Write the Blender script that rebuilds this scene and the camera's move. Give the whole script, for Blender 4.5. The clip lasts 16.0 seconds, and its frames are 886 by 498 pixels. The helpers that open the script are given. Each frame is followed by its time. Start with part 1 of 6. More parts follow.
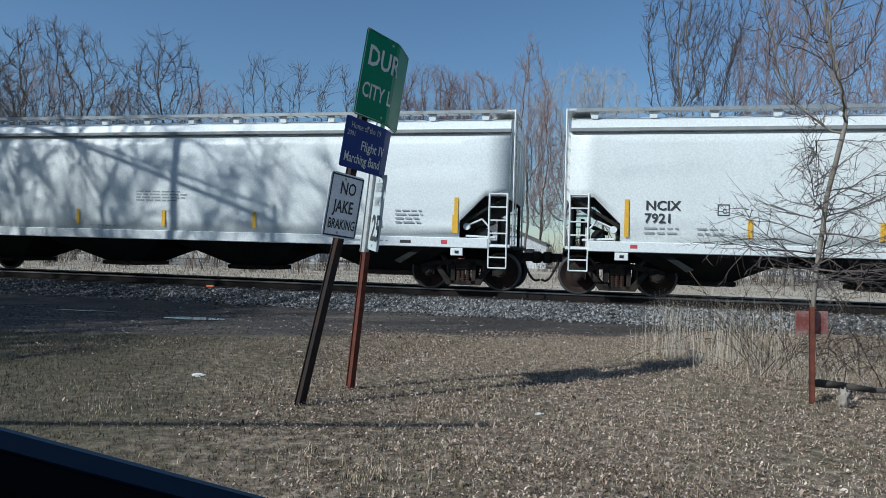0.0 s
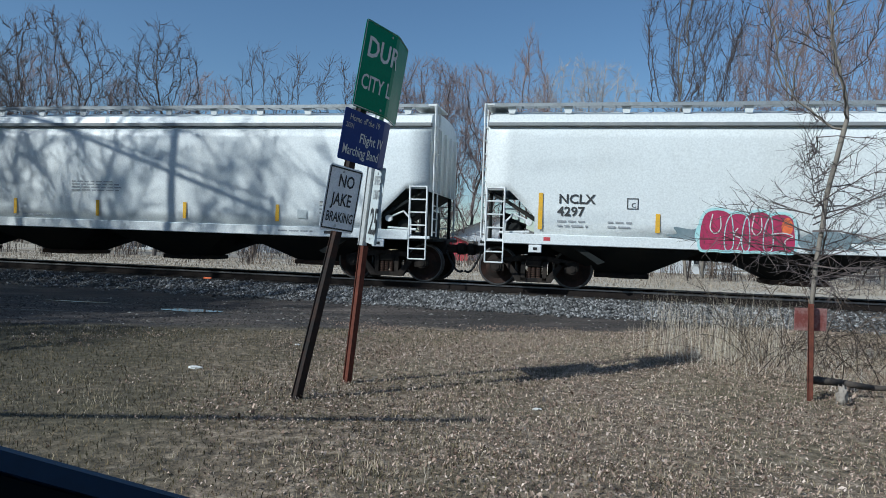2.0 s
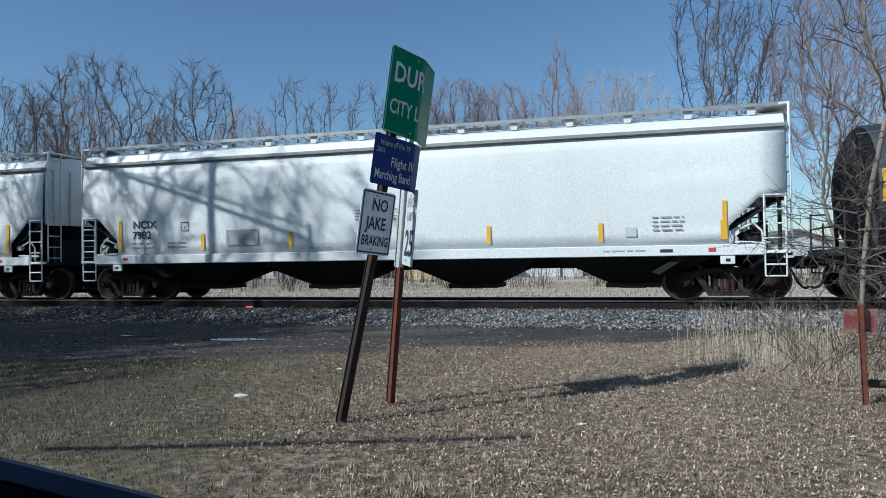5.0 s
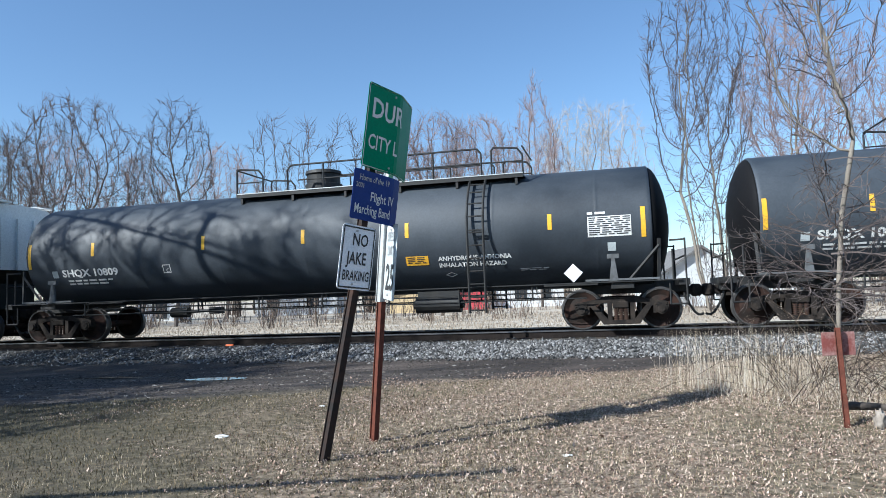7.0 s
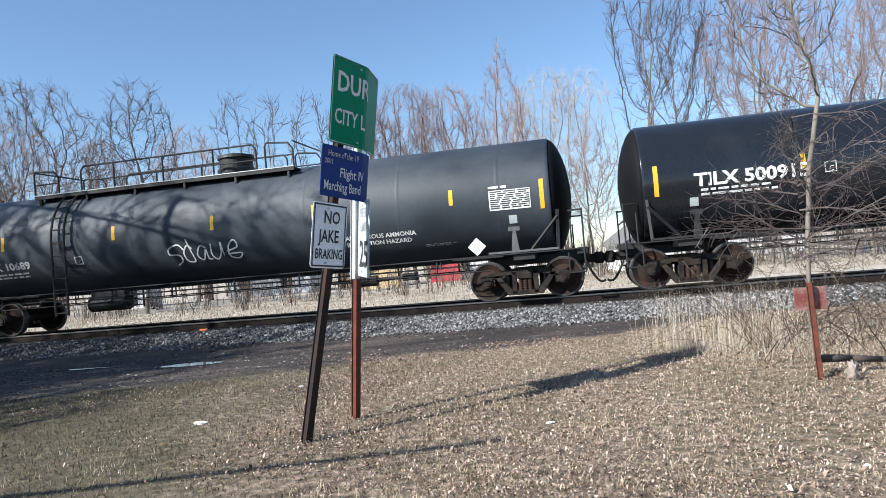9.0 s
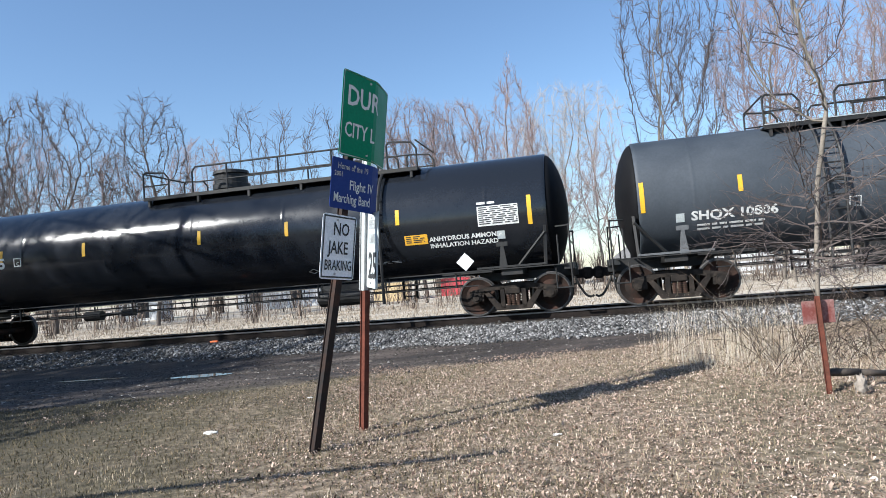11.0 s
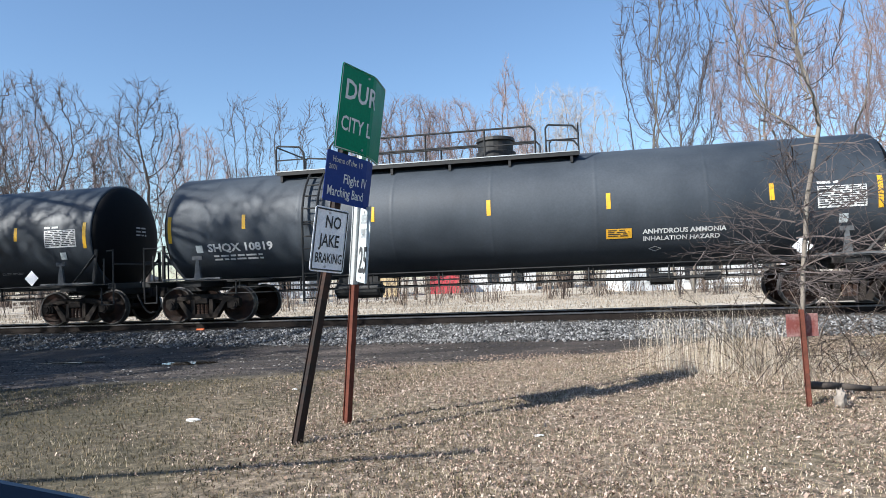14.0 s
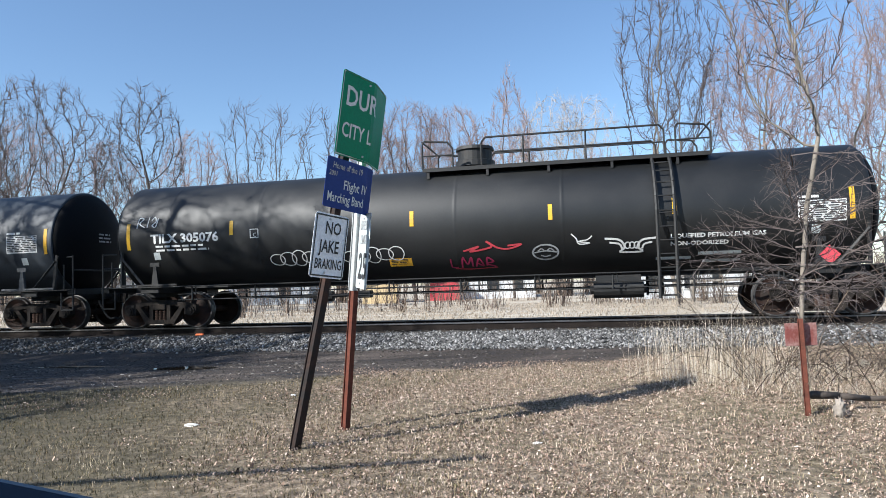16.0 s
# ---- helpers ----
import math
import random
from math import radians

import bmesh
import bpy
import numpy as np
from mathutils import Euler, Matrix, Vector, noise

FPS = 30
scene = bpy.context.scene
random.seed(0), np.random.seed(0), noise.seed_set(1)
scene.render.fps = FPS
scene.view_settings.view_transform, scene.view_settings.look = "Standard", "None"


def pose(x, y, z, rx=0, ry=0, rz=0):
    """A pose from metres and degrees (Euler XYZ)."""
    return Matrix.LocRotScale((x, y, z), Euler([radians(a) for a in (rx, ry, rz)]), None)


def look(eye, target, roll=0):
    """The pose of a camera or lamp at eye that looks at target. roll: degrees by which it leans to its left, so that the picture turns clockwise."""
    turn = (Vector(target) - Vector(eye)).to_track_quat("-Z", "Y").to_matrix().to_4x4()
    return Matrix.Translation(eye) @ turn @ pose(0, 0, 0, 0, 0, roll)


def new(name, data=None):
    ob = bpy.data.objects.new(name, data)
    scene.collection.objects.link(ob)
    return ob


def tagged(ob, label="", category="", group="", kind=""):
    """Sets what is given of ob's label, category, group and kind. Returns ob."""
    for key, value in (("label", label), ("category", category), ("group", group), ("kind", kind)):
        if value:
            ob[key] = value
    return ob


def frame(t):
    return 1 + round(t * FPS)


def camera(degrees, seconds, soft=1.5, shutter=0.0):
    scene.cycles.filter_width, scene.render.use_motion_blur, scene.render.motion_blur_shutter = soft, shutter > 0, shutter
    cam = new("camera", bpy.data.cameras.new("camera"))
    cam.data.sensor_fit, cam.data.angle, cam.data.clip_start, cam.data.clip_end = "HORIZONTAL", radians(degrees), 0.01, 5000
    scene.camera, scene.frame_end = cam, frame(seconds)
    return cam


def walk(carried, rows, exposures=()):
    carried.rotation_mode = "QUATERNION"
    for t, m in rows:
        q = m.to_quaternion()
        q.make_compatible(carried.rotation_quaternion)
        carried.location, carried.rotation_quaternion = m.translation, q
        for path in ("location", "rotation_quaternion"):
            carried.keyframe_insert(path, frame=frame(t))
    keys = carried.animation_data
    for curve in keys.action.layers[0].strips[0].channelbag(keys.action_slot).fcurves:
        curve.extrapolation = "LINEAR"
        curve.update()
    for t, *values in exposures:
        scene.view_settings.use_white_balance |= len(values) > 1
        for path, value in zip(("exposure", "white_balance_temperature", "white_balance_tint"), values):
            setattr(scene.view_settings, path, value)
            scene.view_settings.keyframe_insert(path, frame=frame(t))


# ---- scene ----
cam = camera(65.2, 16.0, soft=0.65)

# t, x, y, z, yaw, pitch, roll
PATH = [
    (0, -0.000, -0.000, 1.450, -0.00, 0.04, -1.63),
    (0.5, 0.008, 0.005, 1.449, 0.17, -0.38, -1.78),
    (1, -0.002, 0.037, 1.450, 0.17, -0.58, -1.82),
    (1.5, -0.006, 0.034, 1.451, 0.06, -0.45, -1.91),
    (2, -0.003, 0.038, 1.454, -0.15, -0.49, -2.08),
    (2.5, 0.001, 0.036, 1.456, 0.05, -0.20, -1.94),
    (3, 0.005, 0.033, 1.455, 0.42, -0.34, -1.28),
    (3.5, 0.009, 0.019, 1.454, 0.82, -0.21, -0.39),
    (4, 0.003, 0.022, 1.455, 0.88, -0.06, 0.24),
    (4.2, 0.012, 0.033, 1.458, 1.15, -0.06, 0.34),
    (6.3, 0.015, -0.040, 1.453, 5.03, 4.41, 1.25),
    (6.5, 0.015, -0.037, 1.454, 4.67, 4.64, 0.91),
    (7, 0.014, -0.003, 1.461, 1.39, 3.68, 2.15),
    (7.5, 0.007, 0.015, 1.446, -3.15, 1.84, 2.11),
    (8, -0.004, -0.010, 1.445, -1.15, 2.70, 4.16),
    (8.5, 0.010, -0.010, 1.453, -0.13, 2.86, 5.47),
    (9, -0.008, 0.076, 1.471, -0.82, 1.29, 4.87),
    (9.2, -0.007, 0.037, 1.456, -0.51, 2.79, 5.27),
    (11.3, 0.010, 0.017, 1.448, 0.02, 2.50, 4.57),
    (11.5, 0.008, 0.030, 1.450, -0.39, 2.52, 4.29),
    (12, 0.005, 0.032, 1.446, -1.26, 1.91, 2.83),
    (12.5, 0.011, -0.054, 1.432, -1.28, 1.73, 2.12),
    (13, 0.018, -0.045, 1.436, -0.97, 1.95, 2.24),
    (13.5, 0.011, -0.042, 1.440, -0.78, 2.17, 2.06),
    (14, 0.010, -0.008, 1.444, -0.85, 2.31, 2.14),
    (14.5, 0.013, -0.026, 1.441, -0.86, 2.41, 2.02),
    (15, 0.015, -0.028, 1.443, -0.83, 2.53, 1.94),
    (15.5, 0.015, -0.028, 1.440, -0.81, 2.63, 1.86),
    (16, 0.014, -0.019, 1.443, -0.87, 2.87, 1.74)]
walk(cam, [(t, pose(x, y, z, 90 + p, r, w)) for t, x, y, z, w, p, r in PATH],
     exposures=[(0, -0.15, 5500, 2), (4.2, -0.13, 5500, 2), (6.3, 0.50, 5550, 3), (7.0, 0.76, 5650, 5), (8.0, 0.86, 6000, 8), (16, 0.86, 6000, 8)])

# ---------------------------------------------------------------- world and sun
SUN_EL, SUN_TO = 35.0, Vector((-0.845, -0.535, 0)).normalized()
world = bpy.data.worlds.new("sky")
scene.world = world
world.use_nodes = True
wt = world.node_tree
sky = wt.nodes.new("ShaderNodeTexSky")
sky.sky_type, sky.sun_disc = "NISHITA", False
sky.sun_elevation = radians(SUN_EL)
sky.sun_rotation = math.atan2(SUN_TO.x, SUN_TO.y)
sky.air_density, sky.dust_density, sky.ozone_density = 1.0, 0.35, 2.6
wt.nodes["Background"].inputs["Strength"].default_value = 0.095
wt.links.new(sky.outputs[0], wt.nodes["Background"].inputs["Color"])
sun_data = bpy.data.lights.new("sun", "SUN")
sun_data.energy, sun_data.angle, sun_data.color = 5.0, radians(0.53), (1.0, 0.94, 0.85)
sun = new("sun", sun_data)
sun.matrix_world = look(SUN_TO * 60 + Vector((0, 0, 60 * math.tan(radians(SUN_EL)))), (0, 0, 0))

# ---------------------------------------------------------------- materials


def shader(name):
    m = bpy.data.materials.new(name)
    m.use_nodes = True
    nt = m.node_tree
    return m, nt, nt.nodes["Principled BSDF"]


def noise_node(nt, scale, detail=4, rough=0.6, coord="Object", stretch=None):
    tc = nt.nodes.new("ShaderNodeTexCoord")
    n = nt.nodes.new("ShaderNodeTexNoise")
    n.inputs["Scale"].default_value, n.inputs["Detail"].default_value = scale, detail
    n.inputs["Roughness"].default_value = rough
    if stretch:
        mp = nt.nodes.new("ShaderNodeMapping")
        mp.inputs["Scale"].default_value = stretch
        nt.links.new(tc.outputs[coord], mp.inputs[0])
        nt.links.new(mp.outputs[0], n.inputs["Vector"])
    else:
        nt.links.new(tc.outputs[coord], n.inputs["Vector"])
    return n.outputs["Fac"]


def ramp(nt, fac, stops):
    r = nt.nodes.new("ShaderNodeValToRGB")
    e = r.color_ramp.elements
    while len(e) < len(stops):
        e.new(0.5)
    for el, (pos, col) in zip(e, stops):
        el.position, el.color = pos, (*col, 1) if len(col) == 3 else col
    nt.links.new(fac, r.inputs[0])
    return r.outputs[0]


def mix(nt, fac, a, b, kind="MIX"):
    n = nt.nodes.new("ShaderNodeMix")
    n.data_type, n.blend_type = "RGBA", kind
    for sock, v in ((n.inputs[0], fac), (n.inputs[6], a), (n.inputs[7], b)):
        if hasattr(v, "links"):
            nt.links.new(v, sock)
        else:
            sock.default_value = v if isinstance(v, (int, float)) else (*v, 1)
    return n.outputs[2]


def bump(nt, bsdf, fac, strength, dist=0.02):
    b = nt.nodes.new("ShaderNodeBump")
    b.inputs["Strength"].default_value, b.inputs["Distance"].default_value = strength, dist
    nt.links.new(fac, b.inputs["Height"])
    nt.links.new(b.outputs[0], bsdf.inputs["Normal"])


def painted(name, base, dirt, rough=0.5, metal=0.0, scale=1.5, amount=0.5, fine=40, relief=0.08, streak=None):
    """Paint or metal with broad stains, fine grain and slight relief."""
    m, nt, b = shader(name)
    big = noise_node(nt, scale, 6, 0.65, stretch=streak)
    small = noise_node(nt, fine, 3, 0.6)
    lo, hi = 0.62 - 0.3 * amount, 0.80
    mask = ramp(nt, big, [(lo, (0, 0, 0)), (hi, (1, 1, 1))])
    col = mix(nt, mask, base, dirt)
    grain = ramp(nt, small, [(0.3, (0.86, 0.86, 0.86)), (0.7, (1.08, 1.08, 1.08))])
    col = mix(nt, 1.0, col, grain, "MULTIPLY")
    nt.links.new(col, b.inputs["Base Color"])
    rr = ramp(nt, big, [(0.3, (rough * 0.85,) * 3), (0.75, (min(1, rough * 1.3),) * 3)])
    nt.links.new(rr, b.inputs["Roughness"])
    b.inputs["Metallic"].default_value = metal
    bump(nt, b, small, relief, 0.01)
    return m


def varied(name, stops, rough=0.9, per="island", through_light=0.0):
    """A colour of its own for every separate piece."""
    m, nt, b = shader(name)
    if per == "island":
        src = nt.nodes.new("ShaderNodeNewGeometry").outputs["Random Per Island"]
    else:
        src = nt.nodes.new("ShaderNodeObjectInfo").outputs["Random"]
    col = ramp(nt, src, stops)
    n = noise_node(nt, 30, 3)
    col = mix(nt, 1.0, col, ramp(nt, n, [(0.3, (0.75,) * 3), (0.7, (1.15,) * 3)]), "MULTIPLY")
    nt.links.new(col, b.inputs["Base Color"])
    b.inputs["Roughness"].default_value = rough
    return m


M = {}
M["hopper"] = painted("hopper_paint", (0.74, 0.76, 0.75), (0.62, 0.62, 0.59), 0.42, 0, 0.5, 0.5, 25, 0.03, (0.4, 1, 0.12))
# under parts: shade below the white body is put into this near-black
M["hopper_shaded"] = painted("hopper_underside_shade", (0.016, 0.018, 0.018), (0.04, 0.036, 0.03), 0.7, 0, 1.2, 0.6)
M["white"] = painted("white_metal", (0.74, 0.75, 0.74), (0.55, 0.53, 0.48), 0.5, 0, 3, 0.4)
M["grey_rail"] = painted("galvanised_grating", (0.33, 0.35, 0.36), (0.22, 0.22, 0.21), 0.55, 0.3, 4, 0.5)
M["tank"] = painted("tank_paint", (0.018, 0.024, 0.032), (0.070, 0.082, 0.098), 0.52, 0, 0.5, 0.75, 20, 0.03, (0.5, 1, 0.25))
M["tank_black"] = painted("tank_black_paint", (0.009, 0.0095, 0.010), (0.024, 0.024, 0.024), 0.45, 0, 0.6, 0.5, 20, 0.03, (0.5, 1, 0.25))
# tank heads: the shade on the car ends is put into this black
M["tank_end"] = painted("tank_end_shade_paint", (0.006, 0.006, 0.007), (0.012, 0.012, 0.012), 0.7, 0, 0.6, 0.5, 20, 0.02)
M["tank_gloss"] = painted("tank_gloss_paint", (0.012, 0.014, 0.018), (0.022, 0.024, 0.028), 0.17, 0, 0.6, 0.4, 20, 0.01)
M["black"] = painted("black_metal", (0.010, 0.010, 0.010), (0.035, 0.030, 0.026), 0.6, 0, 4, 0.4)
M["grey_dark"] = painted("worn_grey_steel", (0.11, 0.115, 0.12), (0.035, 0.035, 0.035), 0.6, 0, 5, 0.6)
M["truck"] = painted("truck_iron", (0.016, 0.014, 0.013), (0.055, 0.044, 0.036), 0.8, 0, 5, 0.7)
M["wheel"] = painted("wheel_steel", (0.020, 0.016, 0.014), (0.075, 0.036, 0.026), 0.8, 0.0, 2.2, 0.8)
M["tread"] = painted("wheel_tread", (0.085, 0.08, 0.077), (0.05, 0.04, 0.035), 0.42, 0.6, 5, 0.4)
M["spring"] = painted("spring_rust", (0.075, 0.045, 0.034), (0.04, 0.03, 0.025), 0.8, 0, 9, 0.6)
M["yellow"] = painted("yellow_tape", (0.75, 0.42, 0.02), (0.55, 0.33, 0.06), 0.45, 0, 6, 0.5)
M["orange"] = painted("orange_panel", (0.80, 0.42, 0.03), (0.55, 0.32, 0.06), 0.5, 0, 6, 0.4)
M["ink"] = painted("black_lettering", (0.03, 0.03, 0.032), (0.09, 0.09, 0.09), 0.6, 0, 8, 0.4)
M["chalk"] = painted("white_lettering", (0.72, 0.72, 0.70), (0.45, 0.45, 0.43), 0.6, 0, 9, 0.6)
M["grey_ink"] = painted("grey_lettering", (0.30, 0.31, 0.32), (0.45, 0.46, 0.46), 0.6, 0, 8, 0.4)
M["pink"] = painted("pink_spray", (0.42, 0.03, 0.10), (0.28, 0.025, 0.07), 0.5, 0, 2.5, 0.7, streak=(3, 1, 0.3))
M["cyan"] = painted("pale_cyan_spray", (0.42, 0.68, 0.68), (0.6, 0.72, 0.70), 0.5, 0, 3, 0.7)
M["slate"] = painted("slate_spray", (0.17, 0.22, 0.24), (0.30, 0.34, 0.35), 0.5, 0, 3, 0.7)
M["grey_patch"] = painted("grey_overpaint", (0.48, 0.52, 0.52), (0.55, 0.57, 0.57), 0.5, 0, 2, 0.5)
M["grey_block"] = painted("dull_grey_overpaint", (0.36, 0.37, 0.37), (0.44, 0.45, 0.45), 0.5, 0, 2, 0.5)
M["red"] = painted("red_paint", (0.55, 0.06, 0.08), (0.35, 0.05, 0.05), 0.5, 0, 6, 0.5)
M["rail"] = painted("rail_rust", (0.022, 0.017, 0.015), (0.012, 0.010, 0.009), 0.8, 0.0, 4, 0.7)
M["rail_head"] = painted("rail_head_steel", (0.20, 0.19, 0.19), (0.10, 0.09, 0.085), 0.42, 1.0, 6, 0.4)
M["tie"] = varied("tie_wood", [(0.0, (0.025, 0.021, 0.018)), (0.6, (0.045, 0.038, 0.031)), (1.0, (0.085, 0.07, 0.058))], 0.9, "object")
M["stone"] = varied("ballast_stone", [(0.0, (0.018, 0.017, 0.017)), (0.4, (0.085, 0.082, 0.08)), (0.8, (0.20, 0.195, 0.19)), (1.0, (0.40, 0.39, 0.38))], 0.85)
M["post_dark"] = painted("post_weathered_steel", (0.022, 0.019, 0.018), (0.065, 0.034, 0.024), 0.65, 0.0, 7, 0.7)
M["post_rust"] = painted("post_rust", (0.135, 0.045, 0.030), (0.055, 0.028, 0.022), 0.8, 0.0, 9, 0.7)
M["galv"] = painted("galvanised_steel", (0.50, 0.51, 0.51), (0.36, 0.35, 0.33), 0.45, 0.5, 7, 0.5)
M["sign_white"] = painted("reflective_white", (0.86, 0.86, 0.88), (0.62, 0.62, 0.62), 0.45, 0, 3, 0.4)
M["sign_green"] = painted("reflective_green", (0.002, 0.20, 0.095), (0.006, 0.25, 0.12), 0.35, 0, 3, 0.4)
M["sign_blue"] = painted("blue_panel", (0.020, 0.045, 0.20), (0.035, 0.06, 0.22), 0.4, 0, 4, 0.4)
M["sign_letter"] = painted("sign_lettering", (0.66, 0.68, 0.66), (0.5, 0.5, 0.5), 0.5, 0, 12, 0.3)
M["sign_gold"] = painted("cream_lettering", (0.52, 0.50, 0.42), (0.35, 0.34, 0.32), 0.5, 0, 12, 0.3)
M["marker"] = painted("rusted_red_plate", (0.20, 0.055, 0.045), (0.48, 0.36, 0.33), 0.8, 0, 5, 0.75)
M["bark"] = painted("grey_bark", (0.11, 0.092, 0.08), (0.055, 0.046, 0.04), 0.95, 0, 3, 0.8, 30, 0.6, (1, 1, 0.25))
M["bark_pale"] = painted("pale_bark", (0.22, 0.19, 0.155), (0.10, 0.085, 0.07), 0.95, 0, 5, 0.7, 40, 0.6, (1, 1, 0.25))
M["twig_grey"] = varied("grey_twigs", [(0, (0.06, 0.048, 0.046)), (1, (0.15, 0.12, 0.11))])
M["twig_red"] = varied("reddish_twigs", [(0, (0.20, 0.145, 0.14)), (1, (0.37, 0.28, 0.26))])
M["twig_pale"] = varied("pale_twigs", [(0, (0.34, 0.31, 0.29)), (1, (0.52, 0.48, 0.45))])
M["straw"] = varied("dry_straw", [(0, (0.34, 0.27, 0.17)), (0.5, (0.55, 0.465, 0.36)), (1, (0.76, 0.69, 0.59))])
M["lawn"] = varied("winter_lawn", [(0, (0.14, 0.125, 0.06)), (0.25, (0.32, 0.255, 0.155)), (0.7, (0.50, 0.405, 0.285)), (1, (0.68, 0.58, 0.46))])
M["lawn_green"] = varied("green_winter_lawn", [(0, (0.028, 0.026, 0.010)), (0.4, (0.075, 0.064, 0.026)), (0.75, (0.155, 0.115, 0.060)), (1, (0.30, 0.22, 0.13))])
M["dark_wood"] = painted("damp_dark_wood", (0.045, 0.036, 0.03), (0.10, 0.08, 0.065), 0.9, 0, 6, 0.6, 40, 0.6)
M["far_straw"] = varied("far_dry_grass", [(0, (0.18, 0.145, 0.105)), (1, (0.42, 0.355, 0.28))])
M["clod"] = varied("dirt_clods", [(0, (0.012, 0.010, 0.008)), (0.7, (0.06, 0.048, 0.038)), (0.93, (0.14, 0.12, 0.10)), (1, (0.33, 0.31, 0.28))])
M["leaf"] = varied("dead_leaves", [(0, (0.07, 0.042, 0.03)), (0.3, (0.24, 0.16, 0.115)), (0.85, (0.50, 0.375, 0.295)), (1, (0.64, 0.52, 0.43))])
M["bush"] = varied("bare_brush", [(0, (0.045, 0.034, 0.028)), (0.6, (0.12, 0.088, 0.07)), (1, (0.26, 0.20, 0.15))])
M["siding"] = painted("white_siding", (0.66, 0.67, 0.68), (0.5, 0.5, 0.5), 0.6, 0, 1.5, 0.4, 20, 0.1, (0.2, 0.2, 6))
M["tan"] = painted("tan_panel", (0.60, 0.46, 0.26), (0.48, 0.36, 0.2), 0.7, 0, 1, 0.4)
M["roof"] = painted("grey_shingle", (0.17, 0.165, 0.16), (0.1, 0.1, 0.1), 0.9, 0, 3, 0.6, 60, 0.3)
M["dark_glass"] = painted("dark_window", (0.03, 0.035, 0.04), (0.05, 0.055, 0.06), 0.08, 0, 1, 0.3)
M["fence_wood"] = painted("grey_fence_wood", (0.34, 0.31, 0.27), (0.2, 0.18, 0.16), 0.9, 0, 6, 0.6)
M["car_blue"] = painted("dark_blue_car_paint", (0.006, 0.018, 0.042), (0.008, 0.02, 0.045), 0.14, 0.0, 2, 0.3, 80, 0.0)
M["car_trim"] = painted("black_vinyl", (0.004, 0.0045, 0.005), (0.006, 0.006, 0.007), 0.9, 0, 3, 0.4)
M["old_wood"] = painted("bleached_wood", (0.30, 0.26, 0.22), (0.12, 0.10, 0.08), 0.9, 0, 8, 0.7, 50, 0.5, (1, 0.2, 1))
M["trash"] = painted("pale_litter", (0.7, 0.68, 0.64), (0.5, 0.47, 0.42), 0.7, 0, 9, 0.4)
M["flag"] = painted("orange_marking", (0.75, 0.16, 0.05), (0.5, 0.12, 0.05), 0.7, 0, 9, 0.5)


for dull in ("car_trim", "post_dark", "post_rust", "truck", "wheel", "hopper_shaded", "rail", "spring", "tie", "tank_end", "sign_green", "sign_blue"):
    M[dull].node_tree.nodes["Principled BSDF"].inputs["Specular IOR Level"].default_value = 0.12


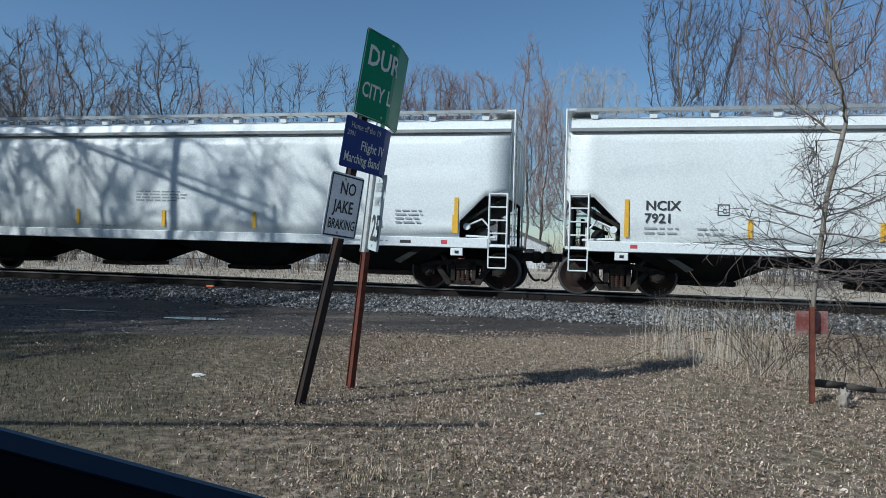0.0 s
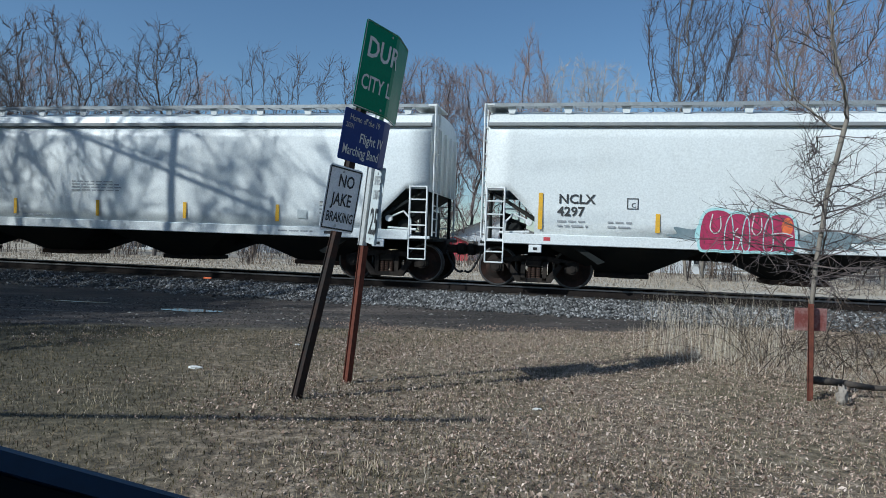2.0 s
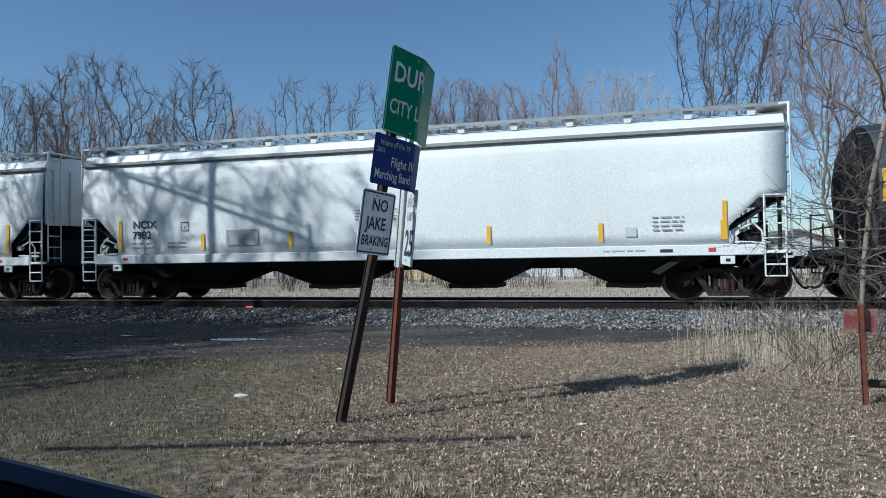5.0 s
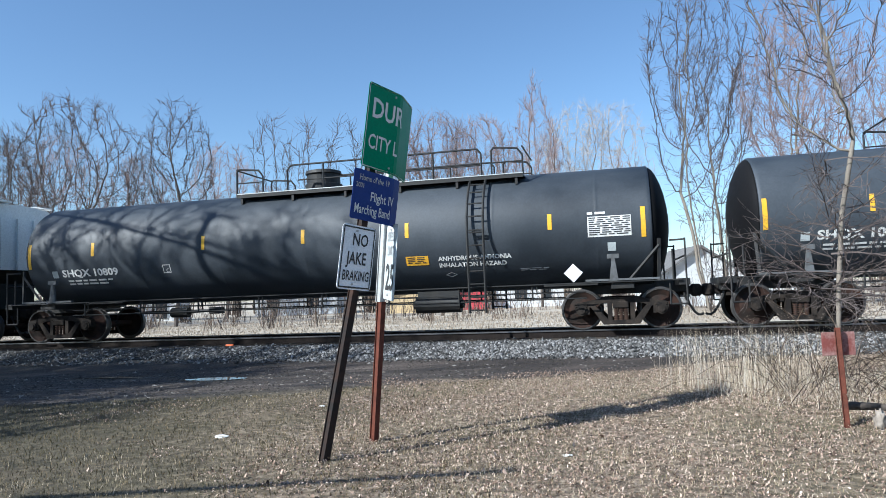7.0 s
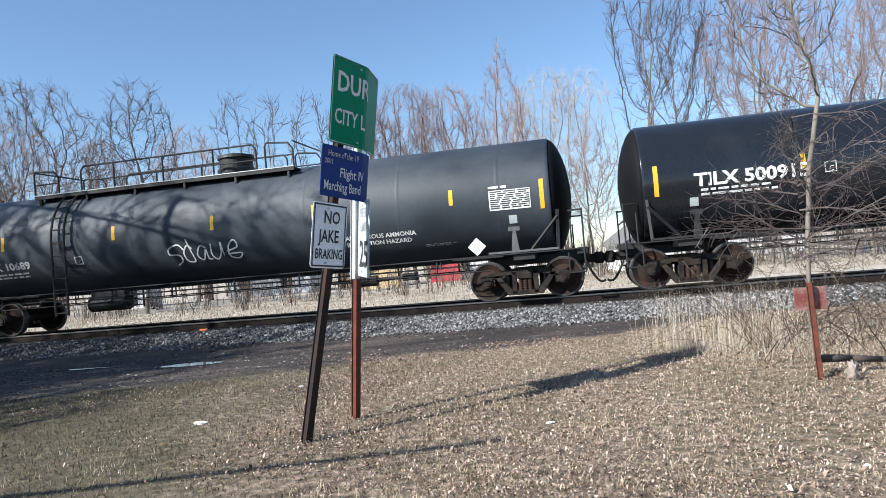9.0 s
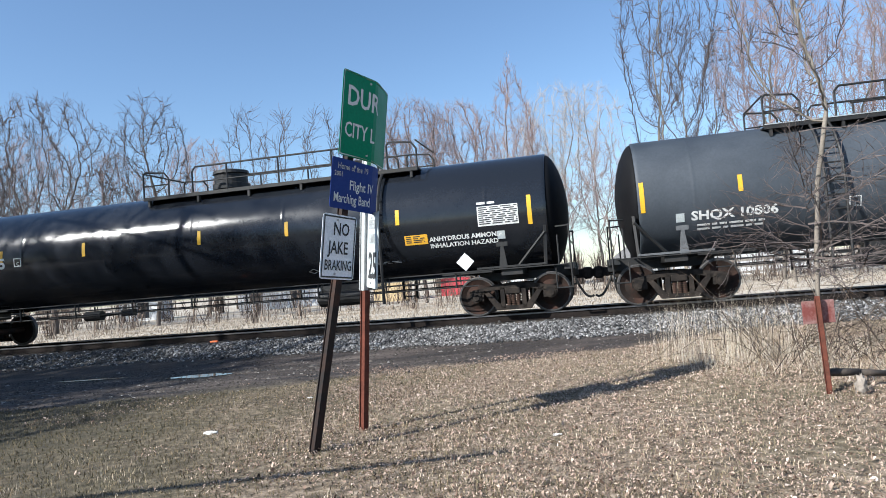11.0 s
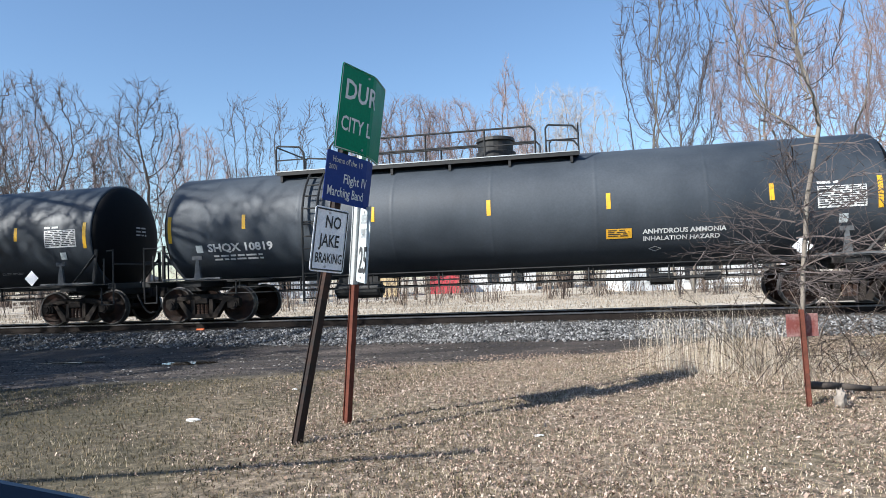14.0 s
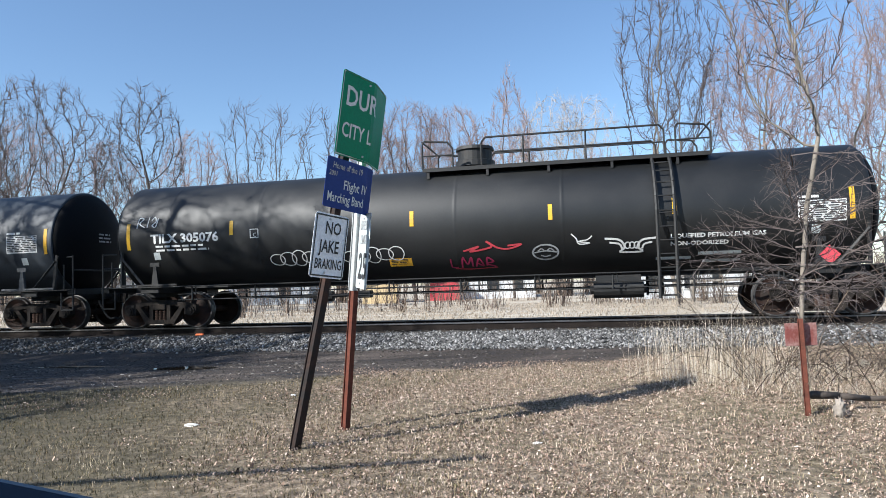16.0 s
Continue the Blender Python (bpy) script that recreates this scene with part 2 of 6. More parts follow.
def ground_material():
    m, nt, b = shader("ground_soil_and_turf")
    geo = nt.nodes.new("ShaderNodeNewGeometry")
    sep = nt.nodes.new("ShaderNodeSeparateXYZ")
    nt.links.new(geo.outputs["Position"], sep.inputs[0])

    def calc(op, a, c, d=0.0):
        n = nt.nodes.new("ShaderNodeMath")
        n.operation = op
        for s, v in zip(n.inputs, (a, c, d)):
            if hasattr(v, "links"):
                nt.links.new(v, s)
            else:
                s.default_value = v
        return n.outputs[0]
    wob = noise_node(nt, 0.7, 5, 0.6)
    fine = noise_node(nt, 9, 6, 0.7)
    grit = noise_node(nt, 60, 4, 0.7)
    # turf edge runs obliquely to the track
    line = calc("SUBTRACT", sep.outputs["Y"], calc("MULTIPLY_ADD", sep.outputs["X"], 0.2, 11.85))
    edge = calc("ADD", calc("MULTIPLY_ADD", wob, 2.2, -1.1), calc("MULTIPLY_ADD", fine, 0.9, -0.45))
    lane = ramp(nt, calc("MULTIPLY_ADD", calc("ADD", line, edge), 0.9, 0.5), [(0.25, (0, 0, 0)), (0.75, (1, 1, 1))])
    turf = ramp(nt, fine, [(0.30, (0.035, 0.026, 0.018)), (0.50, (0.20, 0.15, 0.10)), (0.74, (0.56, 0.45, 0.33))])
    green = ramp(nt, noise_node(nt, 0.45, 4), [(0.45, (0, 0, 0)), (0.7, (0.5, 0.5, 0.5))])
    turf = mix(nt, green, turf, (0.09, 0.085, 0.034))
    # turf turns darker and more olive towards the left
    dark_left = ramp(nt, calc("ADD", calc("MULTIPLY", sep.outputs["X"], -0.16), calc("MULTIPLY_ADD", noise_node(nt, 0.6, 4), 1.2, -0.65)), [(0.1, (0, 0, 0)), (0.7, (0.95, 0.95, 0.95))])
    turf = mix(nt, dark_left, turf, ramp(nt, fine, [(0.3, (0.014, 0.012, 0.006)), (0.7, (0.095, 0.080, 0.042))]))
    rut = noise_node(nt, 1.4, 6, 0.65, stretch=(0.25, 1.6, 1))
    dirt = ramp(nt, rut, [(0.3, (0.010, 0.009, 0.008)), (0.48, (0.036, 0.028, 0.024)), (0.62, (0.085, 0.066, 0.056)), (0.75, (0.16, 0.13, 0.11))])
    col = mix(nt, lane, turf, dirt)
    # pale gravel and dry grass beyond the track
    far = ramp(nt, calc("MULTIPLY_ADD", calc("SUBTRACT", sep.outputs["Y"], calc("MULTIPLY_ADD", sep.outputs["X"], -0.22, 20.3)), 0.5, 0.0), [(0.0, (0, 0, 0)), (1.0, (1, 1, 1))])
    pale = ramp(nt, noise_node(nt, 0.5, 6, 0.7, stretch=(0.3, 1, 1)), [(0.35, (0.33, 0.27, 0.19)), (0.65, (0.56, 0.50, 0.42))])
    col = mix(nt, far, col, pale)
    # asphalt road assumed under the car, out of view, added to cut bounced light
    road = ramp(nt, calc("MULTIPLY_ADD", calc("ADD", sep.outputs["Y"], calc("MULTIPLY_ADD", fine, 0.5, -0.25)), -2.0, 5.2), [(0.0, (0, 0, 0)), (1.0, (1, 1, 1))])
    road = mix(nt, 1.0, road, ramp(nt, calc("MULTIPLY_ADD", sep.outputs["Y"], 0.5, 5.0), [(0.0, (0, 0, 0)), (1.0, (1, 1, 1))]), "MULTIPLY")
    col = mix(nt, road, col, (0.055, 0.054, 0.053))
    col = mix(nt, 1.0, col, ramp(nt, grit, [(0.3, (0.65,) * 3), (0.7, (1.25,) * 3)]), "MULTIPLY")
    nt.links.new(col, b.inputs["Base Color"])
    lane = mix(nt, far, lane, (0, 0, 0))
    rough = mix(nt, lane, (0.95,) * 3, ramp(nt, rut, [(0.3, (0.45,) * 3), (0.5, (0.85,) * 3)]))
    nt.links.new(rough, b.inputs["Roughness"])
    bump(nt, b, fine, 0.8, 0.05)
    return m


M["ground"] = ground_material()
m_, nt_, b_ = shader("muddy_water")
b_.inputs["Base Color"].default_value = (0.03, 0.027, 0.023, 1)
b_.inputs["Roughness"].default_value = 0.03
M["water"] = m_

# ---------------------------------------------------------------- mesh helpers


def empty(name, m=None):
    ob = new(name)
    ob.empty_display_size = 0.2
    if m is not None:
        ob.matrix_world = m
    return ob


def mesh_of(name, verts, faces, material=None, smooth=False):
    me = bpy.data.meshes.new(name)
    me.from_pydata([tuple(v) for v in verts], [], faces)
    if material:
        me.materials.append(material)
    if smooth:
        me.polygons.foreach_set("use_smooth", [True] * len(me.polygons))
    me.update()
    return me


def part(name, bm, material, parent=None, label="", smooth=False):
    """Links a bmesh (or mesh) as one mesh object under a thing or a part."""
    if isinstance(bm, bmesh.types.BMesh):
        me = bpy.data.meshes.new(name)
        bm.to_mesh(me)
        bm.free()
        if smooth:
            me.polygons.foreach_set("use_smooth", [True] * len(me.polygons))
    else:
        me = bm
    if material and not me.materials:
        me.materials.append(material)
    ob = new(name, me)
    if parent is not None:
        ob.parent = parent
    if label:
        tagged(ob, label)
    return ob


def box(bm, lo, hi, bevel=0.0, m=None):
    lo, hi = Vector(lo), Vector(hi)
    r = bmesh.ops.create_cube(bm, size=1)
    vs = r["verts"]
    bmesh.ops.transform(bm, verts=vs, matrix=Matrix.Translation((lo + hi) / 2) @ Matrix.Diagonal((*(hi - lo), 1)))
    if bevel:
        es = list({e for v in vs for e in v.link_edges})
        vs = list({v for f in bmesh.ops.bevel(bm, geom=es, offset=bevel, segments=1, affect="EDGES")["faces"] for v in f.verts} | {v for v in vs if v.is_valid})
    if m is not None:
        bmesh.ops.transform(bm, verts=vs, matrix=m)
    return vs


def tube(bm, a, b, r, n=8, r2=None):
    a, b = Vector(a), Vector(b)
    d = b - a
    q = d.to_track_quat("Z", "Y").to_matrix().to_4x4()
    bmesh.ops.create_cone(bm, cap_ends=True, segments=n, radius1=r, radius2=r if r2 is None else r2, depth=d.length, matrix=Matrix.Translation((a + b) / 2) @ q)


def pipe(bm, pts, r, n=6):
    for a, b in zip(pts, pts[1:]):
        tube(bm, a, b, r, n)


def prism(bm, poly, y0, y1):
    """A polygon in x-z pulled through from y0 to y1."""
    a = [bm.verts.new((x, y0, z)) for x, z in poly]
    b = [bm.verts.new((x, y1, z)) for x, z in poly]
    n = len(poly)
    bm.faces.new(a)
    bm.faces.new(b[::-1])
    for i in range(n):
        bm.faces.new((a[i], b[i], b[(i + 1) % n], a[(i + 1) % n]))
    bmesh.ops.recalc_face_normals(bm, faces=bm.faces[:])


def text_mesh(body, height, wide=1.0, bold=0.0, align="LEFT"):
    cu = bpy.data.curves.new("lettering", "FONT")
    cu.body, cu.size, cu.align_x = body, 1.0, align
    cu.offset, cu.resolution_u = bold, 2
    ob = bpy.data.objects.new("lettering", cu)
    scene.collection.objects.link(ob)
    dg = bpy.context.evaluated_depsgraph_get()
    me = bpy.data.meshes.new_from_object(ob.evaluated_get(dg))
    bpy.data.objects.remove(ob)
    bpy.data.curves.remove(cu)
    s = height / 0.70
    me.transform(Matrix.Diagonal((s * wide, s, 1, 1)))
    return me

# ---------------------------------------------------------------- ground and track
TRACK_Y, TRACK_A, RAIL_Z = 17.70, 12.48, 0.50
CA, SA = math.cos(radians(TRACK_A)), math.sin(radians(TRACK_A))


def on_track(u, w=0.0, z=0.0):
    """A place u along the track and w metres from its centre line towards the road."""
    return Vector((u * CA - w * SA, TRACK_Y - u * SA - w * CA, z))


def track_pose(u, z=0.0):
    p = on_track(u)
    return pose(p.x, p.y, z, 0, 0, -TRACK_A)


def ground_height(x, y):
    q = (TRACK_Y - y) * CA - x * SA
    z = 0.035 * noise.noise((x * 0.35, y * 0.35, 0)) + 0.012 * noise.noise((x * 1.7, y * 1.7, 3))
    s = min(1, max(0, (y - 10.0 - 0.15 * x) / 2.0))
    z = z * (1 - s) - 0.02 * s
    b = min(1, max(0, (4.6 - abs(q)) / 1.6))
    z += 0.12 * b * b * (3 - 2 * b)
    if q < -2:
        z += 0.12 * min(1, (-q - 2) / 4)
    if x > 2.0 and y < 10.5:
        z += 0.10 * min(1, (x - 2.0) / 2) * min(1, max(0, (y - 6.5) / 1.5)) * min(1, max(0, (10.5 - y) / 1.5))
    return z


def build_ground():
    xs = np.unique(np.round(np.concatenate([np.linspace(-1200, -40, 16), np.linspace(-40, -12, 24), np.linspace(-12, 14, 105), np.linspace(14, 45, 24), np.linspace(45, 1200, 16)]), 3))
    ys = np.unique(np.round(np.concatenate([np.linspace(-600, -20, 12), np.linspace(-20, 2, 14), np.linspace(2, 26, 97), np.linspace(26, 60, 20), np.linspace(60, 2500, 20)]), 3))
    verts = [(x, y, ground_height(x, y)) for y in ys for x in xs]
    n = len(xs)
    faces = [(j * n + i, j * n + i + 1, (j + 1) * n + i + 1, (j + 1) * n + i) for j in range(len(ys) - 1) for i in range(n - 1)]
    ob = new("ground", mesh_of("ground", verts, faces, M["ground"], True))
    tagged(ob, "dry winter turf, dark dirt lane, unseen asphalt road and pale gravel", "ground", kind="structure")


def ragged_patch(name, cx, cy, rx, ry, z, turn, material, seed):
    rnd = random.Random(seed)
    pts = []
    for i in range(40):
        a = i / 40 * math.tau
        k = 1 + 0.32 * noise.noise((math.cos(a) * 1.7 + seed, math.sin(a) * 1.7, seed)) + rnd.uniform(-0.05, 0.05)
        p = Matrix.Rotation(radians(turn), 2) @ Vector((math.cos(a) * rx * k, math.sin(a) * ry * k))
        pts.append((cx + p.x, cy + p.y, z))
    return new(name, mesh_of(name, pts, [tuple(range(40))], material))


build_ground()
for cx, cy, rx, ry in ((-4.75, 13.3, 0.60, 0.22), (-7.3, 14.2, 0.7, 0.08)):
    tagged(ragged_patch("puddle", cx, cy, rx, ry, -0.006, -8, M["water"], int(cx * 10) + 200),
           "shallow muddy puddle in the dirt lane", "puddle", "puddles in the lane", "structure")


def build_track():
    bm = bmesh.new()
    prism(bm, [(-3.5, -0.06), (-1.75, 0.315), (1.75, 0.315), (3.5, -0.06)], -90, 90)
    bmesh.ops.rotate(bm, verts=bm.verts, cent=(0, 0, 0), matrix=Matrix.Rotation(radians(90 - TRACK_A), 3, "Z"))
    bmesh.ops.translate(bm, verts=bm.verts, vec=(0, TRACK_Y, 0))
    bed = part("ballast_bed", bm, painted("ballast_fill", (0.030, 0.027, 0.024), (0.06, 0.056, 0.052), 0.95, 0, 2, 0.7, 18, 0.9))
    tagged(bed, "crushed grey stone bed under the rails", "ballast", kind="structure")
    # loose stones over the near slope and between the rails
    rng = np.random.default_rng(5)
    base = np.array([(1, 0, 0), (0, 1, 0), (-1, 0, 0), (0, -1, 0), (0.1, 0.1, 0.8), (0, 0, -0.6)])
    tri = np.array([(0, 1, 4), (1, 2, 4), (2, 3, 4), (3, 0, 4), (1, 0, 5), (2, 1, 5), (3, 2, 5), (0, 3, 5)])
    n = 40000
    u = rng.uniform(-15, 15, n)
    w = np.where(rng.random(n) < 0.93, rng.triangular(1.40, 2.1, 3.45, n), rng.uniform(-1.6, 1.6, n))
    z = np.where(np.abs(w) < 1.75, 0.305, 0.315 - (np.abs(w) - 1.75) * 0.214)
    z = np.maximum(z, [ground_height(a * CA - b * SA, TRACK_Y - a * SA - b * CA) for a, b in zip(u, w)]) + 0.008
    size = rng.uniform(0.018, 0.045, n)
    size[rng.random(n) < 0.04] *= 1.6
    # fewer stones leftwards: the dark bed showing there stands for tree shade
    ok = rng.random(n) < np.interp(u, [-15, -7, -3, 2], [0.12, 0.22, 0.6, 1.0])
    u, w, z, size = u[ok], w[ok], z[ok], size[ok]
    n = len(u)
    place = np.stack([u * CA - w * SA, TRACK_Y - u * SA - w * CA, z], 1)
    verts = np.empty((n, 6, 3))
    ang = rng.uniform(0, math.tau, n)
    c, s = np.cos(ang), np.sin(ang)
    jit = base[None] * rng.uniform(0.6, 1.3, (n, 6, 1)) * size[:, None, None]
    jit += rng.normal(0, 0.15, (n, 6, 3)) * size[:, None, None]
    verts[..., 0] = jit[..., 0] * c[:, None] - jit[..., 1] * s[:, None]
    verts[..., 1] = jit[..., 0] * s[:, None] + jit[..., 1] * c[:, None]
    verts[..., 2] = jit[..., 2]
    verts += place[:, None]
    scatter("ballast_stones", verts.reshape(-1, 3), (tri[None] + 6 * np.arange(n)[:, None, None]).reshape(-1, 3), M["stone"],
            "loose crushed grey ballast stones beside the rails", "gravel")
    # rails
    for side, w in (("near", 0.75), ("far", -0.75)):
        bm = bmesh.new()
        box(bm, (-120, -w - 0.075, 0.33), (120, -w + 0.075, 0.348))
        box(bm, (-120, -w - 0.011, 0.348), (120, -w + 0.011, 0.463))
        rail = part("rail", bm, M["rail"])
        rail.matrix_world = track_pose(0)
        tagged(rail, "rusty steel running rail on wooden ties", "rail", "rails of the track", "structure")
        bm = bmesh.new()
        box(bm, (-120, -w - 0.036, 0.463), (120, -w + 0.036, RAIL_Z), 0.006)
        part("rail_head", bm, M["rail_head"], rail, "polished steel rail head")
    bm = bmesh.new()
    box(bm, (-0.115, -1.3, 0.16), (0.115, 1.3, 0.325), 0.012)
    me = bpy.data.meshes.new("tie")
    bm.to_mesh(me)
    bm.free()
    me.materials.append(M["tie"])
    for k in range(-62, 48):
        t = new("tie", me)
        t.parent = bed
        t.matrix_world = track_pose(k * 0.5 + random.uniform(-0.03, 0.03))


def scatter(name, verts, tris, material, label, category, kind="stuff", smooth=False):
    """One object from many small triangles."""
    me = bpy.data.meshes.new(name)
    verts, tris = np.asarray(verts, np.float32), np.asarray(tris, np.int32)
    me.vertices.add(len(verts))
    me.vertices.foreach_set("co", verts.ravel())
    me.loops.add(tris.size)
    me.loops.foreach_set("vertex_index", tris.ravel())
    me.polygons.add(len(tris))
    me.polygons.foreach_set("loop_start", np.arange(0, tris.size, 3, dtype=np.int32))
    me.update(calc_edges=True)
    me.validate()
    me.materials.append(material)
    ob = new(name, me)
    return tagged(ob, label, category, kind=kind)


build_track()

# ---------------------------------------------------------------- running gear
WHEEL_R = 0.457


def lathe(bm, prof, n=28, caps=True):
    """Turn a profile of (along y, radius) round the y axis."""
    rings = [[bm.verts.new((math.cos(i / n * math.tau) * r, y, math.sin(i / n * math.tau) * r)) for i in range(n)] for y, r in prof]
    for a, b in zip(rings, rings[1:]):
        for i in range(n):
            bm.faces.new((a[i], a[(i + 1) % n], b[(i + 1) % n], b[i]))
    for end in (rings[0], rings[-1]) if caps else ():
        bm.faces.new(end)
    bmesh.ops.recalc_face_normals(bm, faces=bm.faces[:])


def gear_meshes():
    g = {}
    bm = bmesh.new()
    for s in (1, -1):
        # plate, rim and hub of each wheel, joined by the axle
        lathe(bm, [(s * 0.81, 0.06), (s * 0.83, 0.10), (s * 0.81, 0.15), (s * 0.755, 0.30), (s * 0.79, 0.385), (s * 0.80, 0.405),
                   (s * 0.80, 0.44), (s * 0.70, 0.44), (s * 0.70, 0.38), (s * 0.74, 0.28), (s * 0.70, 0.12), (s * 0.70, 0.08)])
    tube(bm, (0, -0.72, 0), (0, 0.72, 0), 0.08, 14)
    g["wheelset"] = bpy.data.meshes.new("wheelset")
    bm.to_mesh(g["wheelset"])
    bm.free()
    g["wheelset"].materials.append(M["wheel"])
    bm = bmesh.new()
    lathe(bm, [(-0.812, 0.418), (-0.812, WHEEL_R - 0.006), (-0.80, WHEEL_R), (-0.705, WHEEL_R + 0.003), (-0.700, WHEEL_R + 0.024), (-0.675, WHEEL_R + 0.024), (-0.675, 0.40)], 36, False)
    g["tread"] = bpy.data.meshes.new("tread")
    bm.to_mesh(g["tread"])
    bm.free()
    g["tread"].materials.append(M["tread"])
    # cast side frame with its window, pedestal jaws and bearing caps
    bm = bmesh.new()
    for s in (-1, 1):
        y0, y1 = s * 0.93, s * 1.09
        top = [(-0.98, 0.50), (-0.98, 0.62), (-0.72, 0.66), (-0.35, 0.735), (0.35, 0.735), (0.72, 0.66), (0.98, 0.62), (0.98, 0.50), (0.74, 0.51), (0.42, 0.60), (-0.42, 0.60), (-0.74, 0.51)]
        prism(bm, top, y0, y1)
        prism(bm, [(-0.72, 0.60), (-0.60, 0.60), (-0.28, 0.22), (0.28, 0.22), (0.60, 0.60), (0.72, 0.60), (0.40, 0.12), (-0.40, 0.12)], y0, y1)
        for k in (-1, 1):
            prism(bm, [(k * 0.20, 0.15), (k * 0.30, 0.15), (k * 0.30, 0.66), (k * 0.20, 0.66)], y0, y1)
            prism(bm, [(k * 0.70, 0.36), (k * 0.78, 0.36), (k * 0.78, 0.56), (k * 0.70, 0.56)], y0, y1)
            prism(bm, [(k * 0.97, 0.40), (k * 1.03, 0.40), (k * 1.03, 0.60), (k * 0.97, 0.60)], y0, y1)
    g["side_frame"] = bpy.data.meshes.new("side_frame")
    box(bm, (-0.18, -1.12, 0.48), (0.18, 1.12, 0.64), 0.02)
    for x in (-0.70, 0.70):
        box(bm, (x - 0.05, -0.75, 0.36), (x + 0.05, 0.75, 0.46))
    bmesh.ops.recalc_face_normals(bm, faces=bm.faces[:])
    bm.to_mesh(g["side_frame"])
    bm.free()
    g["side_frame"].materials.append(M["truck"])
    bm = bmesh.new()
    tube(bm, (0, -0.84, 0), (0, -1.12, 0), 0.125, 16)
    tube(bm, (0, -1.11, 0), (0, -1.15, 0), 0.08, 12)
    box(bm, (-0.14, -1.10, 0.07), (0.14, -0.92, 0.14), 0.01)
    g["bearing"] = bpy.data.meshes.new("bearing")
    bm.to_mesh(g["bearing"])
    bm.free()
    g["bearing"].materials.append(M["truck"])
    bm = bmesh.new()
    for s in (-1,):
        for k in (-0.11, 0, 0.11):
            for j in range(6):
                z = 0.235 + j * 0.042
                bmesh.ops.create_cone(bm, cap_ends=True, segments=10, radius1=0.058, radius2=0.058, depth=0.022, matrix=Matrix.Translation((k, s * 1.03, z)))
            tube(bm, (k, s * 1.03, 0.22), (k, s * 1.03, 0.48), 0.035, 8)
    g["spring"] = bpy.data.meshes.new("spring")
    bm.to_mesh(g["spring"])
    bm.free()
    g["spring"].materials.append(M["spring"])
    return g


GEAR = gear_meshes()
WHEELSETS = []


def add_truck(car, x, u_car):
    fr = part("truck", GEAR["side_frame"], None, car, "cast steel freight truck frame")
    fr.location = (x, 0, 0)
    for turn in (0, 180):
        part("spring", GEAR["spring"], None, fr, "rust-red coil springs").rotation_euler[2] = radians(turn)
    for k in (-0.875, 0.875):
        for turn in (0, 180):
            part("bearing", GEAR["bearing"], None, fr).matrix_basis = pose(k, 0, WHEEL_R, 0, 0, turn)
    for k in (-0.875, 0.875):
        ws = part("wheelset", GEAR["wheelset"], None, fr, "rust-brown steel wheels on one axle")
        ws.location = (k, 0, WHEEL_R)
        WHEELSETS.append((ws, k, u_car + x))
        for turn in (0, 180):
            tr = part("wheel_tread", GEAR["tread"], None, fr, "worn bright wheel rim")
            tr.matrix_basis = pose(k, 0, WHEEL_R, 0, 0, turn)


def add_coupler(car, x, s):
    """Knuckle coupler, draft box, hanging air hose; s: +1 at the right-hand end."""
    bm = bmesh.new()
    box(bm, (min(x, x - s * 0.55), -0.09, 0.72), (max(x, x - s * 0.55), 0.09, 0.93), 0.02)
    box(bm, (min(x - s * 0.02, x - s * 0.24), -0.17, 0.68), (max(x - s * 0.02, x - s * 0.24), 0.15, 0.97), 0.04)
    box(bm, (min(x - s * 0.5, x - s * 1.2), -0.24, 0.66), (max(x - s * 0.5, x - s * 1.2), 0.24, 1.02), 0.02)
    part("coupler", bm, M["truck"], car, "rusty knuckle coupler")
    bm = bmesh.new()
    pts = [(x - s * 0.42, -0.45, 0.78)]
    for i in range(9):
        a = i / 8
        pts.append((x - s * (0.42 - 0.40 * a), -0.45 + 0.1 * a, 0.72 - 0.46 * math.sin(a * math.pi * 0.62)))
    pipe(bm, pts, 0.028, 6)
    part("air_hose", bm, M["black"], car, "black rubber air hose")


def label_flat(car, me, x, z, y, material, name="lettering"):
    me.transform(Matrix.Translation((x, y, z)) @ Matrix.Rotation(radians(90), 4, "X"))
    return part(name, me, material, car)


def bars_mesh(rows, w, h, fill, seed, gap=0.45):
    """Unreadable writing: rows of plain bars."""
    rnd = random.Random(seed)
    verts, faces = [], []
    step = h / rows
    for r in range(rows):
        x, z1 = 0.0, h - r * step
        end = w * rnd.uniform(0.8, 1.0) if fill < 1 else w
        while x < end - 0.02:
            k = min(rnd.uniform(0.10, 0.28), end - x)
            n = len(verts)
            verts += [(x, z1 - step * (1 - gap), 0), (x + k, z1 - step * (1 - gap), 0), (x + k, z1, 0), (x, z1, 0)]
            faces.append((n, n + 1, n + 2, n + 3))
            x += k + 0.05
    return mesh_of("lettering", verts, faces)


def rect_mesh(w, h, nx=1, nz=1):
    verts = [(w * i / nx, h * j / nz, 0) for j in range(nz + 1) for i in range(nx + 1)]
    n = nx + 1
    return mesh_of("panel", verts, [(j * n + i, j * n + i + 1, (j + 1) * n + i + 1, (j + 1) * n + i) for j in range(nz) for i in range(nx)])


def frame_mesh(w, h, t):
    v = [(0, 0, 0), (w, 0, 0), (w, h, 0), (0, h, 0), (t, t, 0), (w - t, t, 0), (w - t, h - t, 0), (t, h - t, 0)]
    return mesh_of("frame", v, [(0, 1, 5, 4), (1, 2, 6, 5), (2, 3, 7, 6), (3, 0, 4, 7)])


# ---------------------------------------------------------------- covered hopper cars
HL = 18.98


